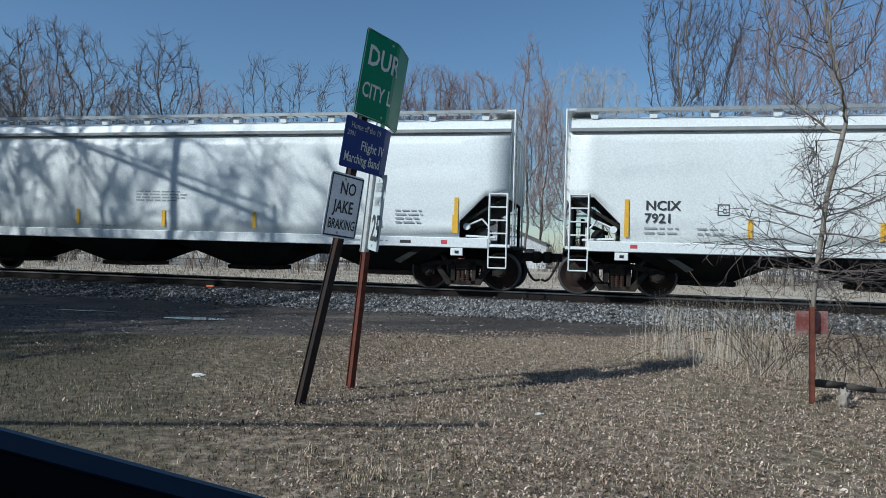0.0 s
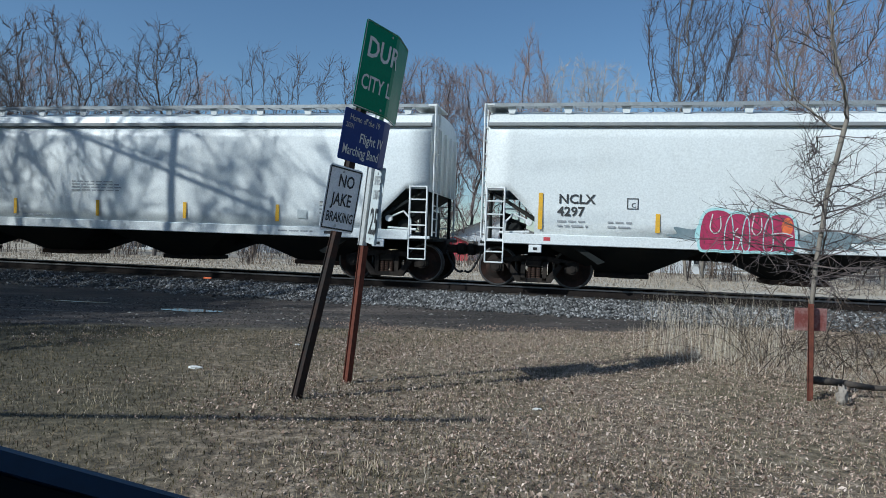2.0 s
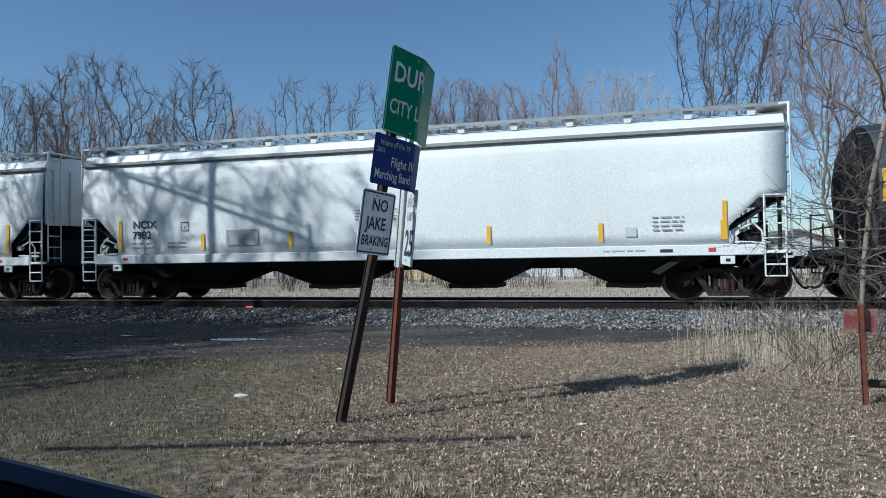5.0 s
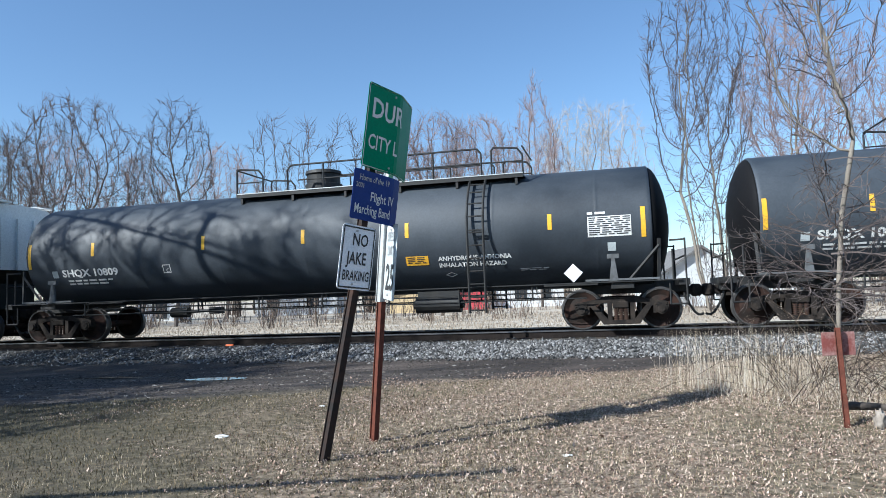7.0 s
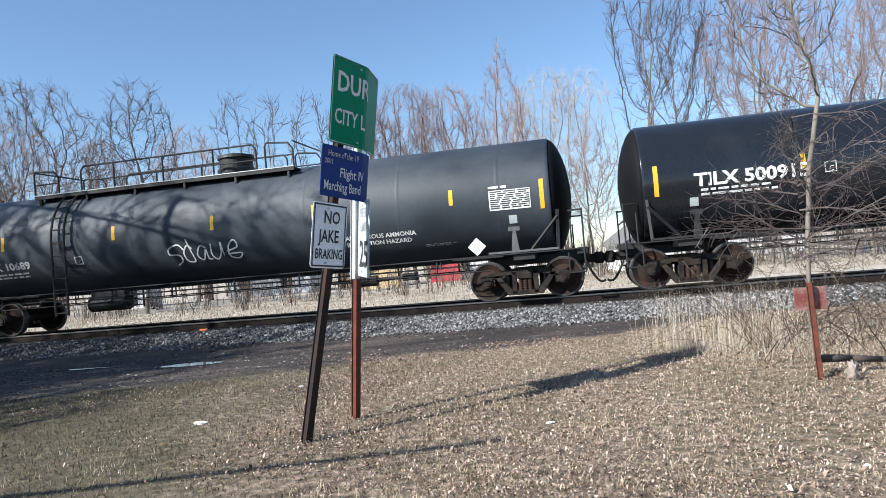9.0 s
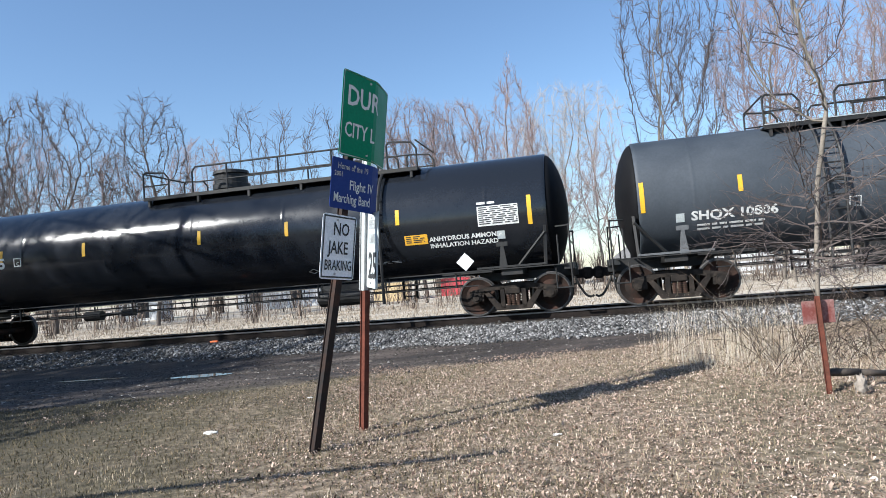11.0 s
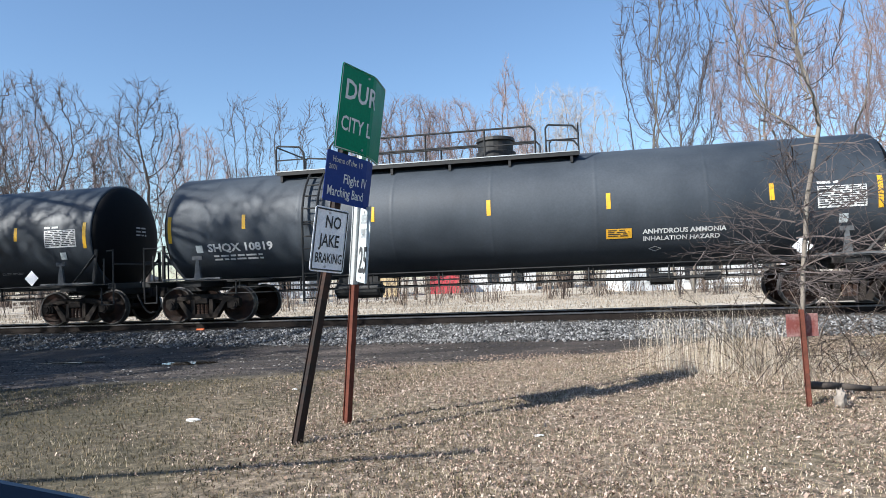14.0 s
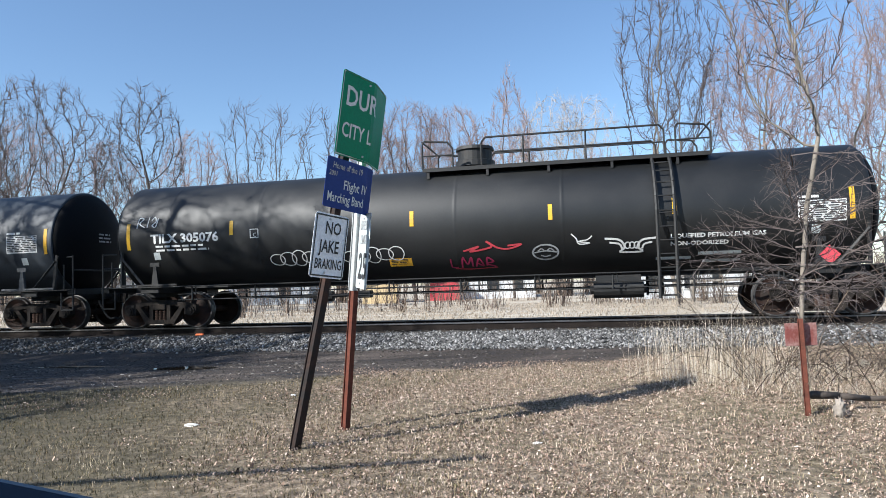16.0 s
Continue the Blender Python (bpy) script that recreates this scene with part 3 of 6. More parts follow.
def spray_blob(pts, grow=0.0):
    """A rounded outline through a few points, as a flat face."""
    n = len(pts)
    out = []
    for i in range(n):
        p0, p1, p2, p3 = (Vector(pts[(i + k) % n]) for k in (-1, 0, 1, 2))
        for j in range(6):
            t = j / 6
            out.append(0.5 * ((2 * p1) + (p2 - p0) * t + (2 * p0 - 5 * p1 + 4 * p2 - p3) * t * t + (3 * p1 - p0 - 3 * p2 + p3) * t ** 3))
    c = sum(out, Vector((0, 0))) / len(out)
    out = [p + (p - c).normalized() * grow for p in out]
    me = mesh_of("spray", [(p.x, p.y, 0) for p in out], [tuple(range(len(out)))])
    bm = bmesh.new()
    bm.from_mesh(me)
    bmesh.ops.triangulate(bm, faces=bm.faces[:], ngon_method="EAR_CLIP")
    bm.to_mesh(me)
    bm.free()
    return me


def stroke_mesh(pts, r):
    verts, faces = [], []
    for a, b in zip(pts, pts[1:]):
        a, b = Vector(a), Vector(b)
        n = (b - a).normalized()
        o = Vector((-n.y, n.x)) * r
        a, b = a - n * r * 0.6, b + n * r * 0.6
        k = len(verts)
        verts += [(*(a - o), 0), (*(b - o), 0), (*(b + o), 0), (*(a + o), 0)]
        faces.append((k, k + 1, k + 2, k + 3))
    return mesh_of("stroke", verts, faces)


def hopper_car(u, marks, painted_side=0, seed=0):
    car = empty("hopper_car", track_pose(u, RAIL_Z))
    tagged(car, marks[2], "hopper car", "freight cars of the train")
    L, Y = HL, 1.56
    x0, x1 = 0.68, L - 0.68
    # curved side sheet: a closed shell with cut corners at both ends
    prof = [(-Y + 0.0, 1.22), (-Y - 0.03, 1.7), (-Y - 0.035, 2.6), (-Y - 0.01, 3.3), (-Y + 0.05, 3.70)]
    for s in (1, -1):
        bm = bmesh.new()
        cols = [x0, 1.22, 1.80, 1.805, 4.4, 7.0, L / 2, L - 7.0, L - 4.4, L - 1.805, L - 1.80, L - 1.22, x1]
        grid = []
        for x in cols:
            e = min(x - x0, x1 - x)
            low = 2.20 if e < 0.6 else (1.62 if e < 1.122 else 1.22)
            zs = np.linspace(low, 3.70, 9)
            grid.append([bm.verts.new((x, s * np.interp(z, [q[1] for q in prof], [q[0] for q in prof]), z)) for z in zs])
        for a, b in zip(grid, grid[1:]):
            for i in range(8):
                bm.faces.new((a[i], b[i], b[i + 1], a[i + 1]))
        bmesh.ops.recalc_face_normals(bm, faces=bm.faces[:])
        bmesh.ops.solidify(bm, geom=bm.faces[:], thickness=0.012)
        part("side_sheet", bm, M["hopper"], car, "white steel side sheet", smooth=True)
    # top chord, its grey standing for shade at the roof edge, and roof
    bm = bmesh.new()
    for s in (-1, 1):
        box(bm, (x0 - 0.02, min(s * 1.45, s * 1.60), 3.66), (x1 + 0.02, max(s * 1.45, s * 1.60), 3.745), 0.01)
    part("top_chord", bm, painted("chord_shadowed_grey", (0.25, 0.26, 0.26), (0.36, 0.36, 0.35), 0.6, 0, 2, 0.5), car, "top chord along the roof, greyed for shade")
    bm = bmesh.new()
    sec = [(-1.52, 3.74), (-1.44, 3.93), (-1.15, 4.05), (-0.6, 4.11), (0, 4.13), (0.6, 4.11), (1.15, 4.05), (1.44, 3.93), (1.52, 3.74)]
    a = [bm.verts.new((x0, y, z)) for y, z in sec]
    b = [bm.verts.new((x1, y, z)) for y, z in sec]
    for i in range(len(sec) - 1):
        bm.faces.new((a[i], b[i], b[i + 1], a[i + 1]))
    bm.faces.new(a[::-1])
    bm.faces.new(b)
    bmesh.ops.recalc_face_normals(bm, faces=bm.faces[:])
    part("roof", bm, M["hopper"], car)
    # running boards of open grating on brackets
    bm = bmesh.new()
    for s in (-1, 1):
        for j in range(5):
            y = s * (0.98 + j * 0.115)
            box(bm, (x0 + 0.1, y - 0.012, 4.175), (x1 - 0.1, y + 0.012, 4.205))
        x = x0 + 0.1
        while x < x1:
            box(bm, (x, min(s * 0.97, s * 1.45), 4.17), (x + 0.02, max(s * 0.97, s * 1.45), 4.20))
            x += 0.30
        box(bm, (x0 + 0.1, s * 1.45 - 0.012, 4.13), (x1 - 0.1, s * 1.45 + 0.012, 4.205))
    part("running_board", bm, M["grey_rail"], car, "open steel grating roof walk")
    bm = bmesh.new()
    prism(bm, [(-0.07, 3.98), (0.07, 3.98), (0.11, 4.17), (-0.11, 4.17)], 1.36, 1.40)
    first = part("walk_bracket", bm, M["hopper"], car)
    first.location = (x0 + 0.5, 0, 0)
    for k in range(28):
        ob = first if k == 0 else part("walk_bracket", first.data, None, car)
        ob.location = (x0 + 0.5 + (k // 2) * 1.27, 0 if k % 2 == 0 else -2.76, 0)
    # side sill
    bm = bmesh.new()
    for s in (-1, 1):
        box(bm, (1.12, min(s * 1.52, s * 1.63), 1.0), (L - 1.12, max(s * 1.52, s * 1.63), 1.235), 0.015)
        box(bm, (0.62, min(s * 1.50, s * 1.60), 1.03), (1.12, max(s * 1.50, s * 1.60), 1.10), 0.01)
        box(bm, (L - 1.12, min(s * 1.50, s * 1.60), 1.03), (L - 0.62, max(s * 1.50, s * 1.60), 1.10), 0.01)
    part("side_sill", bm, M["hopper"], car)
    # ends: upper end sheet with ribs, slope sheet, platform and posts
    for s, e in ((1, x0), (-1, x1)):
        bm = bmesh.new()
        box(bm, (min(e, e + s * 0.02), -1.50, 2.15), (max(e, e + s * 0.02), 1.50, 3.74))
        for y in (-1.2, -0.6, 0, 0.6, 1.2):
            box(bm, (min(e, e - s * 0.07), y - 0.04, 2.15), (max(e, e - s * 0.07), y + 0.04, 3.70))
        part("end_sheet", bm, M["hopper"], car)
        bm = bmesh.new()
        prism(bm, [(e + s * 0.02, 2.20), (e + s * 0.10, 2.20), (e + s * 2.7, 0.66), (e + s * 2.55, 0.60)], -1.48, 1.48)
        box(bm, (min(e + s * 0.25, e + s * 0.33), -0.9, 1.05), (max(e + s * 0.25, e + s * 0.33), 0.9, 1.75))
        part("slope_sheet", bm, M["hopper_shaded"], car, "sloping end sheet, its shade painted near-black")
        bm = bmesh.new()
        box(bm, (min(e - s * 0.12, e + s * 1.5), -1.45, 0.98), (max(e - s * 0.12, e + s * 1.5), 1.45, 1.06), 0.01)
        for y in (-1.1, 1.1):
            tube(bm, (e + s * 0.05, y, 1.05), (e + s * 0.05, y, 2.2), 0.045, 6)
        tube(bm, (e + s * 0.65, -1.25, 1.33), (e + s * 0.65, -0.55, 1.33), 0.16, 12)
        tube(bm, (e + s * 0.35, -1.3, 1.62), (e + s * 0.85, -0.9, 1.42), 0.05, 8)
        part("end_platform", bm, M["hopper_shaded"], car)
        # brake gear, pale pipes in the corner opening
        bm = bmesh.new()
        pipe(bm, [(e + s * 0.42, -1.42, 1.08), (e + s * 0.45, -1.42, 1.5), (e + s * 0.62, -1.42, 1.68), (e + s * 0.98, -1.42, 1.52)], 0.022, 6)
        pipe(bm, [(e + s * 0.30, -1.42, 1.25), (e + s * 1.0, -1.42, 1.28)], 0.03, 6)
        tube(bm, (e + s * 0.98, -1.45, 1.5), (e + s * 0.98, -1.33, 1.5), 0.08, 10)
        part("brake_rigging", bm, M["white"], car, "white brake pipes in the end opening")
        # side ladder with stirrup
        lx = (e + s * 0.02, e + s * 0.43)
        for y in (-1.60, 1.60):
            bm = bmesh.new()
            for x in lx:
                tube(bm, (x, y, 1.02), (x, y, 2.27), 0.024, 6)
                tube(bm, (x, y, 0.56), (x, y, 1.02), 0.018, 6)
            tube(bm, (lx[0], y, 0.56), (lx[1], y, 0.56), 0.018, 6)
            tube(bm, (lx[0], y, 0.80), (lx[1], y, 0.80), 0.018, 6)
            for j in range(5):
                z = 1.05 + j * 0.30
                tube(bm, (lx[0], y, z), (lx[1], y, z), 0.018, 6)
            part("ladder", bm, M["white"], car, "white tube ladder and stirrup")
        bm = bmesh.new()
        for x in (e - s * 0.10,):
            tube(bm, (x, -1.5, 1.1), (x, -1.5, 4.15), 0.02, 6)
            tube(bm, (x, -1.05, 1.1), (x, -1.05, 4.15), 0.02, 6)
        for j in range(10):
            tube(bm, (e - s * 0.10, -1.5, 1.2 + j * 0.31), (e - s * 0.10, -1.05, 1.2 + j * 0.31), 0.015, 5)
        part("end_ladder", bm, M["white"], car, "white ladder up the car end")
        bm = bmesh.new()
        xa, xb = sorted((e - s * 0.12, e + s * 0.52))
        box(bm, (xa, -1.46, 4.15), (xb, -0.3, 4.20), 0.008)
        pipe(bm, [(e - s * 0.10, -1.46, 3.75), (e - s * 0.10, -1.46, 4.2)], 0.03, 6)
        part("crossover_walk", bm, M["white"], car)
        add_coupler(car, 0.0 if s == 1 else L, -1 if s == 1 else 1)
        bm = bmesh.new()
        xm = e + s * 1.16
        box(bm, (xm - 0.145, -1.645, 0.815), (xm + 0.145, -1.60, 0.99), 0.012)
        jack = part("jacking_pad", bm, M["white"], car)
        # black block stands for the shaded hole in the pad
        bm = bmesh.new()
        box(bm, (xm - 0.045, -1.655, 0.875), (xm + 0.045, -1.646, 0.935))
        part("pad_opening", bm, M["black"], jack, "black block standing for a dark opening")
    # four discharge bays with outlet gates
    for k in range(4):
        xc = 3.77 + k * (L - 2 * 3.77) / 3
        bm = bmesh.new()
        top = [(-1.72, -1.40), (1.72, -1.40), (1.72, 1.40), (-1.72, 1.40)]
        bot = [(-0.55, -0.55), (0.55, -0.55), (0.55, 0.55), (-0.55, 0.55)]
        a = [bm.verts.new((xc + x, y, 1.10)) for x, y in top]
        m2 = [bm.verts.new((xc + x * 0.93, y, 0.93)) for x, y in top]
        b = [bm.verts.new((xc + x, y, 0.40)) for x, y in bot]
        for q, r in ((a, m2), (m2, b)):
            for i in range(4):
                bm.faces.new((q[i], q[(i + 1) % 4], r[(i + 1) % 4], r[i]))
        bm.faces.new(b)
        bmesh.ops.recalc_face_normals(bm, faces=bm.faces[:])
        part("discharge_bay", bm, M["hopper_shaded"], car, "sloping hopper bay, its shade painted near-black")
        bm = bmesh.new()
        box(bm, (xc - 0.62, -0.62, 0.29), (xc + 0.62, 0.62, 0.40), 0.015)
        tube(bm, (xc - 0.28, -0.70, 0.33), (xc + 0.28, -0.70, 0.33), 0.045, 8)
        part("outlet_gate", bm, M["spring"] if k % 2 else M["truck"], car, "rusty outlet gate")
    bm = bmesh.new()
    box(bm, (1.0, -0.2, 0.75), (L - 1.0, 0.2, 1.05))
    part("centre_sill", bm, M["hopper_shaded"], car)
    for x in (1.78, L - 1.78):
        add_truck(car, x, u)
    # reflective stripes
    for x in (1.93, L - 1.88):
        label_flat(car, rect_mesh(0.095, 0.82, 1, 4), x - 0.05, 1.34, -1.612, M["yellow"], "reflective_stripe")
    for i in range(6):
        x = 4.46 + i * 2.52
        label_flat(car, rect_mesh(0.095, 0.41, 1, 2), x - 0.05, 1.34, -1.606, M["yellow"], "reflective_stripe")
    # lettering
    if marks[0]:
        label_flat(car, text_mesh(marks[0], 0.20, 1.04, 0.022), 2.32, 1.94, -1.606, M["ink"])
        label_flat(car, text_mesh(marks[1], 0.20, 1.04, 0.022), 2.30, 1.665, -1.602, M["ink"])
        label_flat(car, bars_mesh(2, 0.72, 0.20, 0.9, seed, 0.62), 2.30, 1.36, -1.594, M["grey_ink"])
        label_flat(car, bars_mesh(2, 0.62, 0.20, 0.9, seed + 1, 0.62), 3.40, 1.36, -1.594, M["grey_ink"])
        label_flat(car, frame_mesh(0.24, 0.24, 0.018), 3.80, 1.84, -1.604, M["ink"])
        label_flat(car, text_mesh("C", 0.10), 3.89, 1.88, -1.604, M["ink"])
    label_flat(car, bars_mesh(4, 1.5, 0.30, 0.9, seed + 2, 0.6), 8.7, 1.94, -1.605, M["grey_ink"])
    label_flat(car, bars_mesh(4, 0.75, 0.36, 0.9, seed + 3, 0.6), L - 3.35, 1.50, -1.607, M["grey_ink"])
    label_flat(car, rect_mesh(0.24, 0.2), L - 3.92, 1.44, -1.603, M["grey_patch"], "grey_panel")
    label_flat(car, rect_mesh(0.15, 0.09), L - 2.22, 1.08, -1.634, M["red"], "red_sticker")
    label_flat(car, rect_mesh(0.15, 0.08), 2.02, 1.09, -1.634, M["red"], "red_sticker")
    label_flat(car, rect_mesh(0.26, 0.07), L - 3.2, 1.08, -1.634, M["ink"], "placard")
    label_flat(car, bars_mesh(1, 0.9, 0.05, 1, seed + 4, 0.3), L - 4.4, 1.09, -1.634, M["grey_ink"])
    label_flat(car, bars_mesh(1, 0.9, 0.05, 1, seed + 5, 0.3), 7.2, 1.3, -1.588, M["grey_ink"])
    if painted_side == 1:
        graffiti(car)
    if painted_side == 2:
        label_flat(car, rect_mesh(0.92, 0.40, 2, 2), 5.15, 1.44, -1.607, M["grey_block"], "grey_overpaint")
    return car


def curve_through(pts, n=6, closed=False):
    """A smooth line through a few points."""
    v = [Vector(p) for p in pts]
    m = len(v)
    out = []
    for i in range(m if closed else m - 1):
        p0, p1, p2, p3 = ((v[(i + k) % m] if closed else v[min(m - 1, max(0, i + k))]) for k in (-1, 0, 1, 2))
        for j in range(n):
            t = j / n
            out.append(0.5 * ((2 * p1) + (p2 - p0) * t + (2 * p0 - 5 * p1 + 4 * p2 - p3) * t * t + (3 * p1 - p0 - 3 * p2 + p3) * t ** 3))
    out.append(v[0] if closed else v[-1])
    return out


def graffiti(car):
    """Two rounded pink sprayed pieces with pale outlines, dark arrows and an orange fade."""

    def put(me, mat, lift):
        return label_flat(car, me, 0, 0, -1.637 - lift, mat, "graffiti")

    def letter(x, z, w, h, tail, k):
        pts = [(x, z), (x + w * 0.45, z - 0.01), (x + w, z + 0.01), (x + w * 1.02, z + h * 0.55), (x + w * 0.9, z + h * 0.92), (x + w * 0.5, z + h * 1.02), (x + w * 0.1, z + h * 0.9), (x - 0.03, z + h * 0.45)]
        put(spray_blob(pts, 0.05), M["cyan"], 0.0005 * k)
        put(spray_blob(pts), M["pink"], 0.006 + 0.0005 * k)
        put(stroke_mesh(curve_through(pts, 5, True), 0.011), M["cyan"], 0.011 + 0.0004 * k)
        if tail == "loop":
            inner = [(x + w * 0.35, z + h * 0.9), (x + w * 0.28, z + h * 0.55), (x + w * 0.45, z + h * 0.40), (x + w * 0.62, z + h * 0.55), (x + w * 0.60, z + h * 0.85)]
        elif tail == "hook":
            inner = [(x + w * 0.15, z + h * 0.45), (x + w * 0.6, z + h * 0.5), (x + w * 0.95, z + h * 0.42), (x + w * 0.7, z + h * 0.3), (x + w * 0.72, z + 0.02)]
        else:
            inner = [(x + w * 0.5, z + h * 0.6), (x + w * 0.35, z + h * 0.42), (x + w * 0.65, z + h * 0.3), (x + w * 0.5, z + 0.02)]
        put(stroke_mesh(curve_through(inner, 5), 0.012), M["chalk"], 0.016)
    for k, (x, w, h, tail) in enumerate(((5.35, 0.62, 0.82, "loop"), (5.85, 0.45, 0.76, "bar"), (6.20, 0.55, 0.80, "loop"), (6.62, 0.56, 0.76, "hook"))):
        letter(x, 1.035, w, h, tail, k)
    for k, (x, w, h, tail) in enumerate(((10.1, 0.74, 0.84, "hook"), (10.72, 0.36, 0.80, "bar"), (11.02, 0.42, 0.76, "bar"), (11.38, 0.42, 0.74, "bar"), (11.74, 0.46, 0.80, "hook"), (12.14, 0.5, 0.82, "loop"), (12.58, 0.55, 0.72, "bar"))):
        letter(x, 1.03, w, h, tail, k)
    put(spray_blob([(6.95, 1.42), (7.12, 1.42), (7.14, 1.62), (7.04, 1.74), (6.94, 1.62)]), M["flag"], 0.012)
    put(spray_blob([(10.1, 1.03), (11.6, 1.02), (13.2, 1.03), (13.15, 1.2), (11.6, 1.14), (10.12, 1.2)]), M["pink"], 0.0145)
    for pts in ([(7.25, 1.22), (7.5, 1.44), (7.85, 1.50), (8.15, 1.44), (8.42, 1.54), (8.30, 1.36), (8.88, 1.24), (8.25, 1.26), (8.42, 1.06), (8.0, 1.14), (7.6, 1.0)],
                [(4.6, 1.30), (4.85, 1.34), (4.8, 1.48), (5.2, 1.44), (5.35, 1.58), (5.38, 1.2), (5.1, 1.22)],
                [(9.15, 1.35), (9.35, 1.44), (9.52, 1.22), (9.75, 1.25), (9.82, 1.5), (10.1, 1.62), (10.08, 1.08), (9.72, 1.0), (9.42, 1.12)],
                [(13.1, 1.1), (13.15, 1.5), (13.5, 1.45), (13.62, 1.6), (13.75, 1.42), (14.35, 1.48), (13.9, 1.34), (13.95, 1.16), (13.5, 1.2)]):
        put(spray_blob(pts), M["slate"], 0.002)
    put(spray_blob([(5.22, 1.3), (5.32, 1.62), (5.40, 1.62), (5.42, 1.1), (5.36, 1.05)]), M["cyan"], 0.004)


# ---------------------------------------------------------------- tank cars
TZ, TR = 2.40, 1.43


def wrap(car, me, x, z, material, name="lettering", lift=0.006, r=TR):
    """Lays a flat mesh on the round shell; z is where its foot lies."""
    a0 = math.asin(max(-1, min(1, (z - TZ) / r)))
    for v in me.vertices:
        a = a0 + v.co.y / r
        rr = r + lift
        v.co = (x + v.co.x, -math.cos(a) * rr, TZ + math.sin(a) * rr)
    return part(name, me, material, car)


def fine_rect(w, h):
    return rect_mesh(w, h, 1, max(1, int(h / 0.08)))


def tank_car(u, L, number, label, paint, flip=False, style="ammonia", seed=0):
    car = empty("tank_car", track_pose(u, RAIL_Z))
    tagged(car, label, "tank car", "freight cars of the train")

    def X(x):
        return L - x if flip else x
    xa = 0.66 if style == "ammonia" else 0.46
    # jacketed shell with weld seams, and dished heads blackened to carry their shade
    n = 56

    def turned(prof):
        bm = bmesh.new()
        rings = [[bm.verts.new((x, -math.cos(k / n * math.tau) * q, TZ + math.sin(k / n * math.tau) * q)) for k in range(n)] for x, q in prof]
        for a, b in zip(rings, rings[1:]):
            for i in range(n):
                bm.faces.new((a[i], b[i], b[(i + 1) % n], a[(i + 1) % n]))
        bm.faces.new(rings[0])
        bm.faces.new(rings[-1])
        bmesh.ops.recalc_face_normals(bm, faces=bm.faces[:])
        return bm
    prof = [(xa + 0.44, TR - 0.05), (xa + 0.445, TR - 0.01), (xa + 0.46, TR), (xa + 0.53, TR)]
    for i in range(7):
        sx = 2.3 + i * (L - 4.6) / 6
        prof += [(sx - 0.07, TR), (sx - 0.025, TR), (sx, TR + 0.004), (sx + 0.025, TR), (sx + 0.07, TR)]
    prof += [(L - x, q) for x, q in prof[3::-1]]
    part("tank_shell", turned(prof), paint, car, smooth=True)
    dish = [(0.0, 0.02), (0.01, 0.25), (0.04, 0.5), (0.09, 0.75), (0.165, 1.0), (0.265, 1.22), (0.34, 1.33), (0.41, 1.385), (0.47, 1.395)]
    head_paint = M["tank_end"]
    part("tank_head", turned([(xa + x, q) for x, q in dish]), head_paint, car, "dished tank head, black paint deepened for its shade", smooth=True)
    part("tank_head", turned([(L - xa - x, q) for x, q in dish]), head_paint, car, "dished tank head, black paint deepened for its shade", smooth=True)
    me = bars_mesh(3, 0.55, 0.30, 0.9, seed + 7, 0.55)
    me.transform(Matrix.Translation((L - xa + 0.004, -0.15, TZ - 0.05)) @ Matrix.Rotation(radians(90), 4, "Z") @ Matrix.Rotation(radians(90), 4, "X"))
    part("lettering", me, M["grey_ink"], car)
    # top platform, railing and valve housing
    p0, p1 = sorted((X(3.95), X(11.5 if style != "lpg" else 10.6)))
    bm = bmesh.new()
    box(bm, (p0, -0.95, 3.70), (p1, -0.40, 3.74), 0.008)
    box(bm, (p0, 0.40, 3.70), (p1, 0.95, 3.74), 0.008)
    box(bm, (p0, -0.97, 3.66), (p1, -0.93, 3.75))
    box(bm, (p0, 0.93, 3.66), (p1, 0.97, 3.75))
    x = p0 + 0.1
    while x < p1:
        box(bm, (x, -0.95, 3.50), (x + 0.06, -0.85, 3.70))
        box(bm, (x, 0.85, 3.50), (x + 0.06, 0.95, 3.70))
        x += 1.45
    part("top_platform", bm, M["black"], car, "black steel walkway on top of the tank")
    # pale strip stands for the thin highlight along the dark walkway edge
    bm = bmesh.new()
    for y in (-0.95, 0.95):
        box(bm, (p0, y - 0.03, 3.752), (p1, y + 0.03, 3.772))
    if style == "ammonia":
        part("walkway_edge", bm, M["galv"], car, "walkway edge, pale strip standing for its highlight")
    else:
        bm.free()
    for y in (-0.95, 0.95):
        bm = bmesh.new()
        q0, q1 = p0 + 1.45, p1 - 1.0
        pipe(bm, [(q0, y, 3.72), (q0, y, 4.30), (q0 + 0.10, y, 4.42), (q1 - 0.10, y, 4.42), (q1, y, 4.30), (q1, y, 3.72)], 0.024)
        pipe(bm, [(q0 + 0.3, y, 4.02), (q1, y, 4.02)], 0.018)
        x = q0 + 1.0
        while x < q1 - 0.4:
            tube(bm, (x, y, 3.72), (x, y, 4.42), 0.024, 6)
            x += 1.45
        for a, b in ((p0, p0 + 0.75), (p1 - 0.75, p1)):
            pipe(bm, [(a, y, 3.72), (a, y, 4.34), (a + 0.06, y, 4.42), (b - 0.12, y, 4.36), (b, y, 4.2), (b, y, 3.72)], 0.024)
            pipe(bm, [(a, y, 4.05), (b, y, 4.05)], 0.018)
        part("platform_railing", bm, M["black"], car, "black tube railing")
    for x in (p0, p1):
        bm = bmesh.new()
        tube(bm, (x, -0.95, 4.40), (x, 0.95, 4.40), 0.022, 6)
        part("cross_rail", bm, M["black"], car)
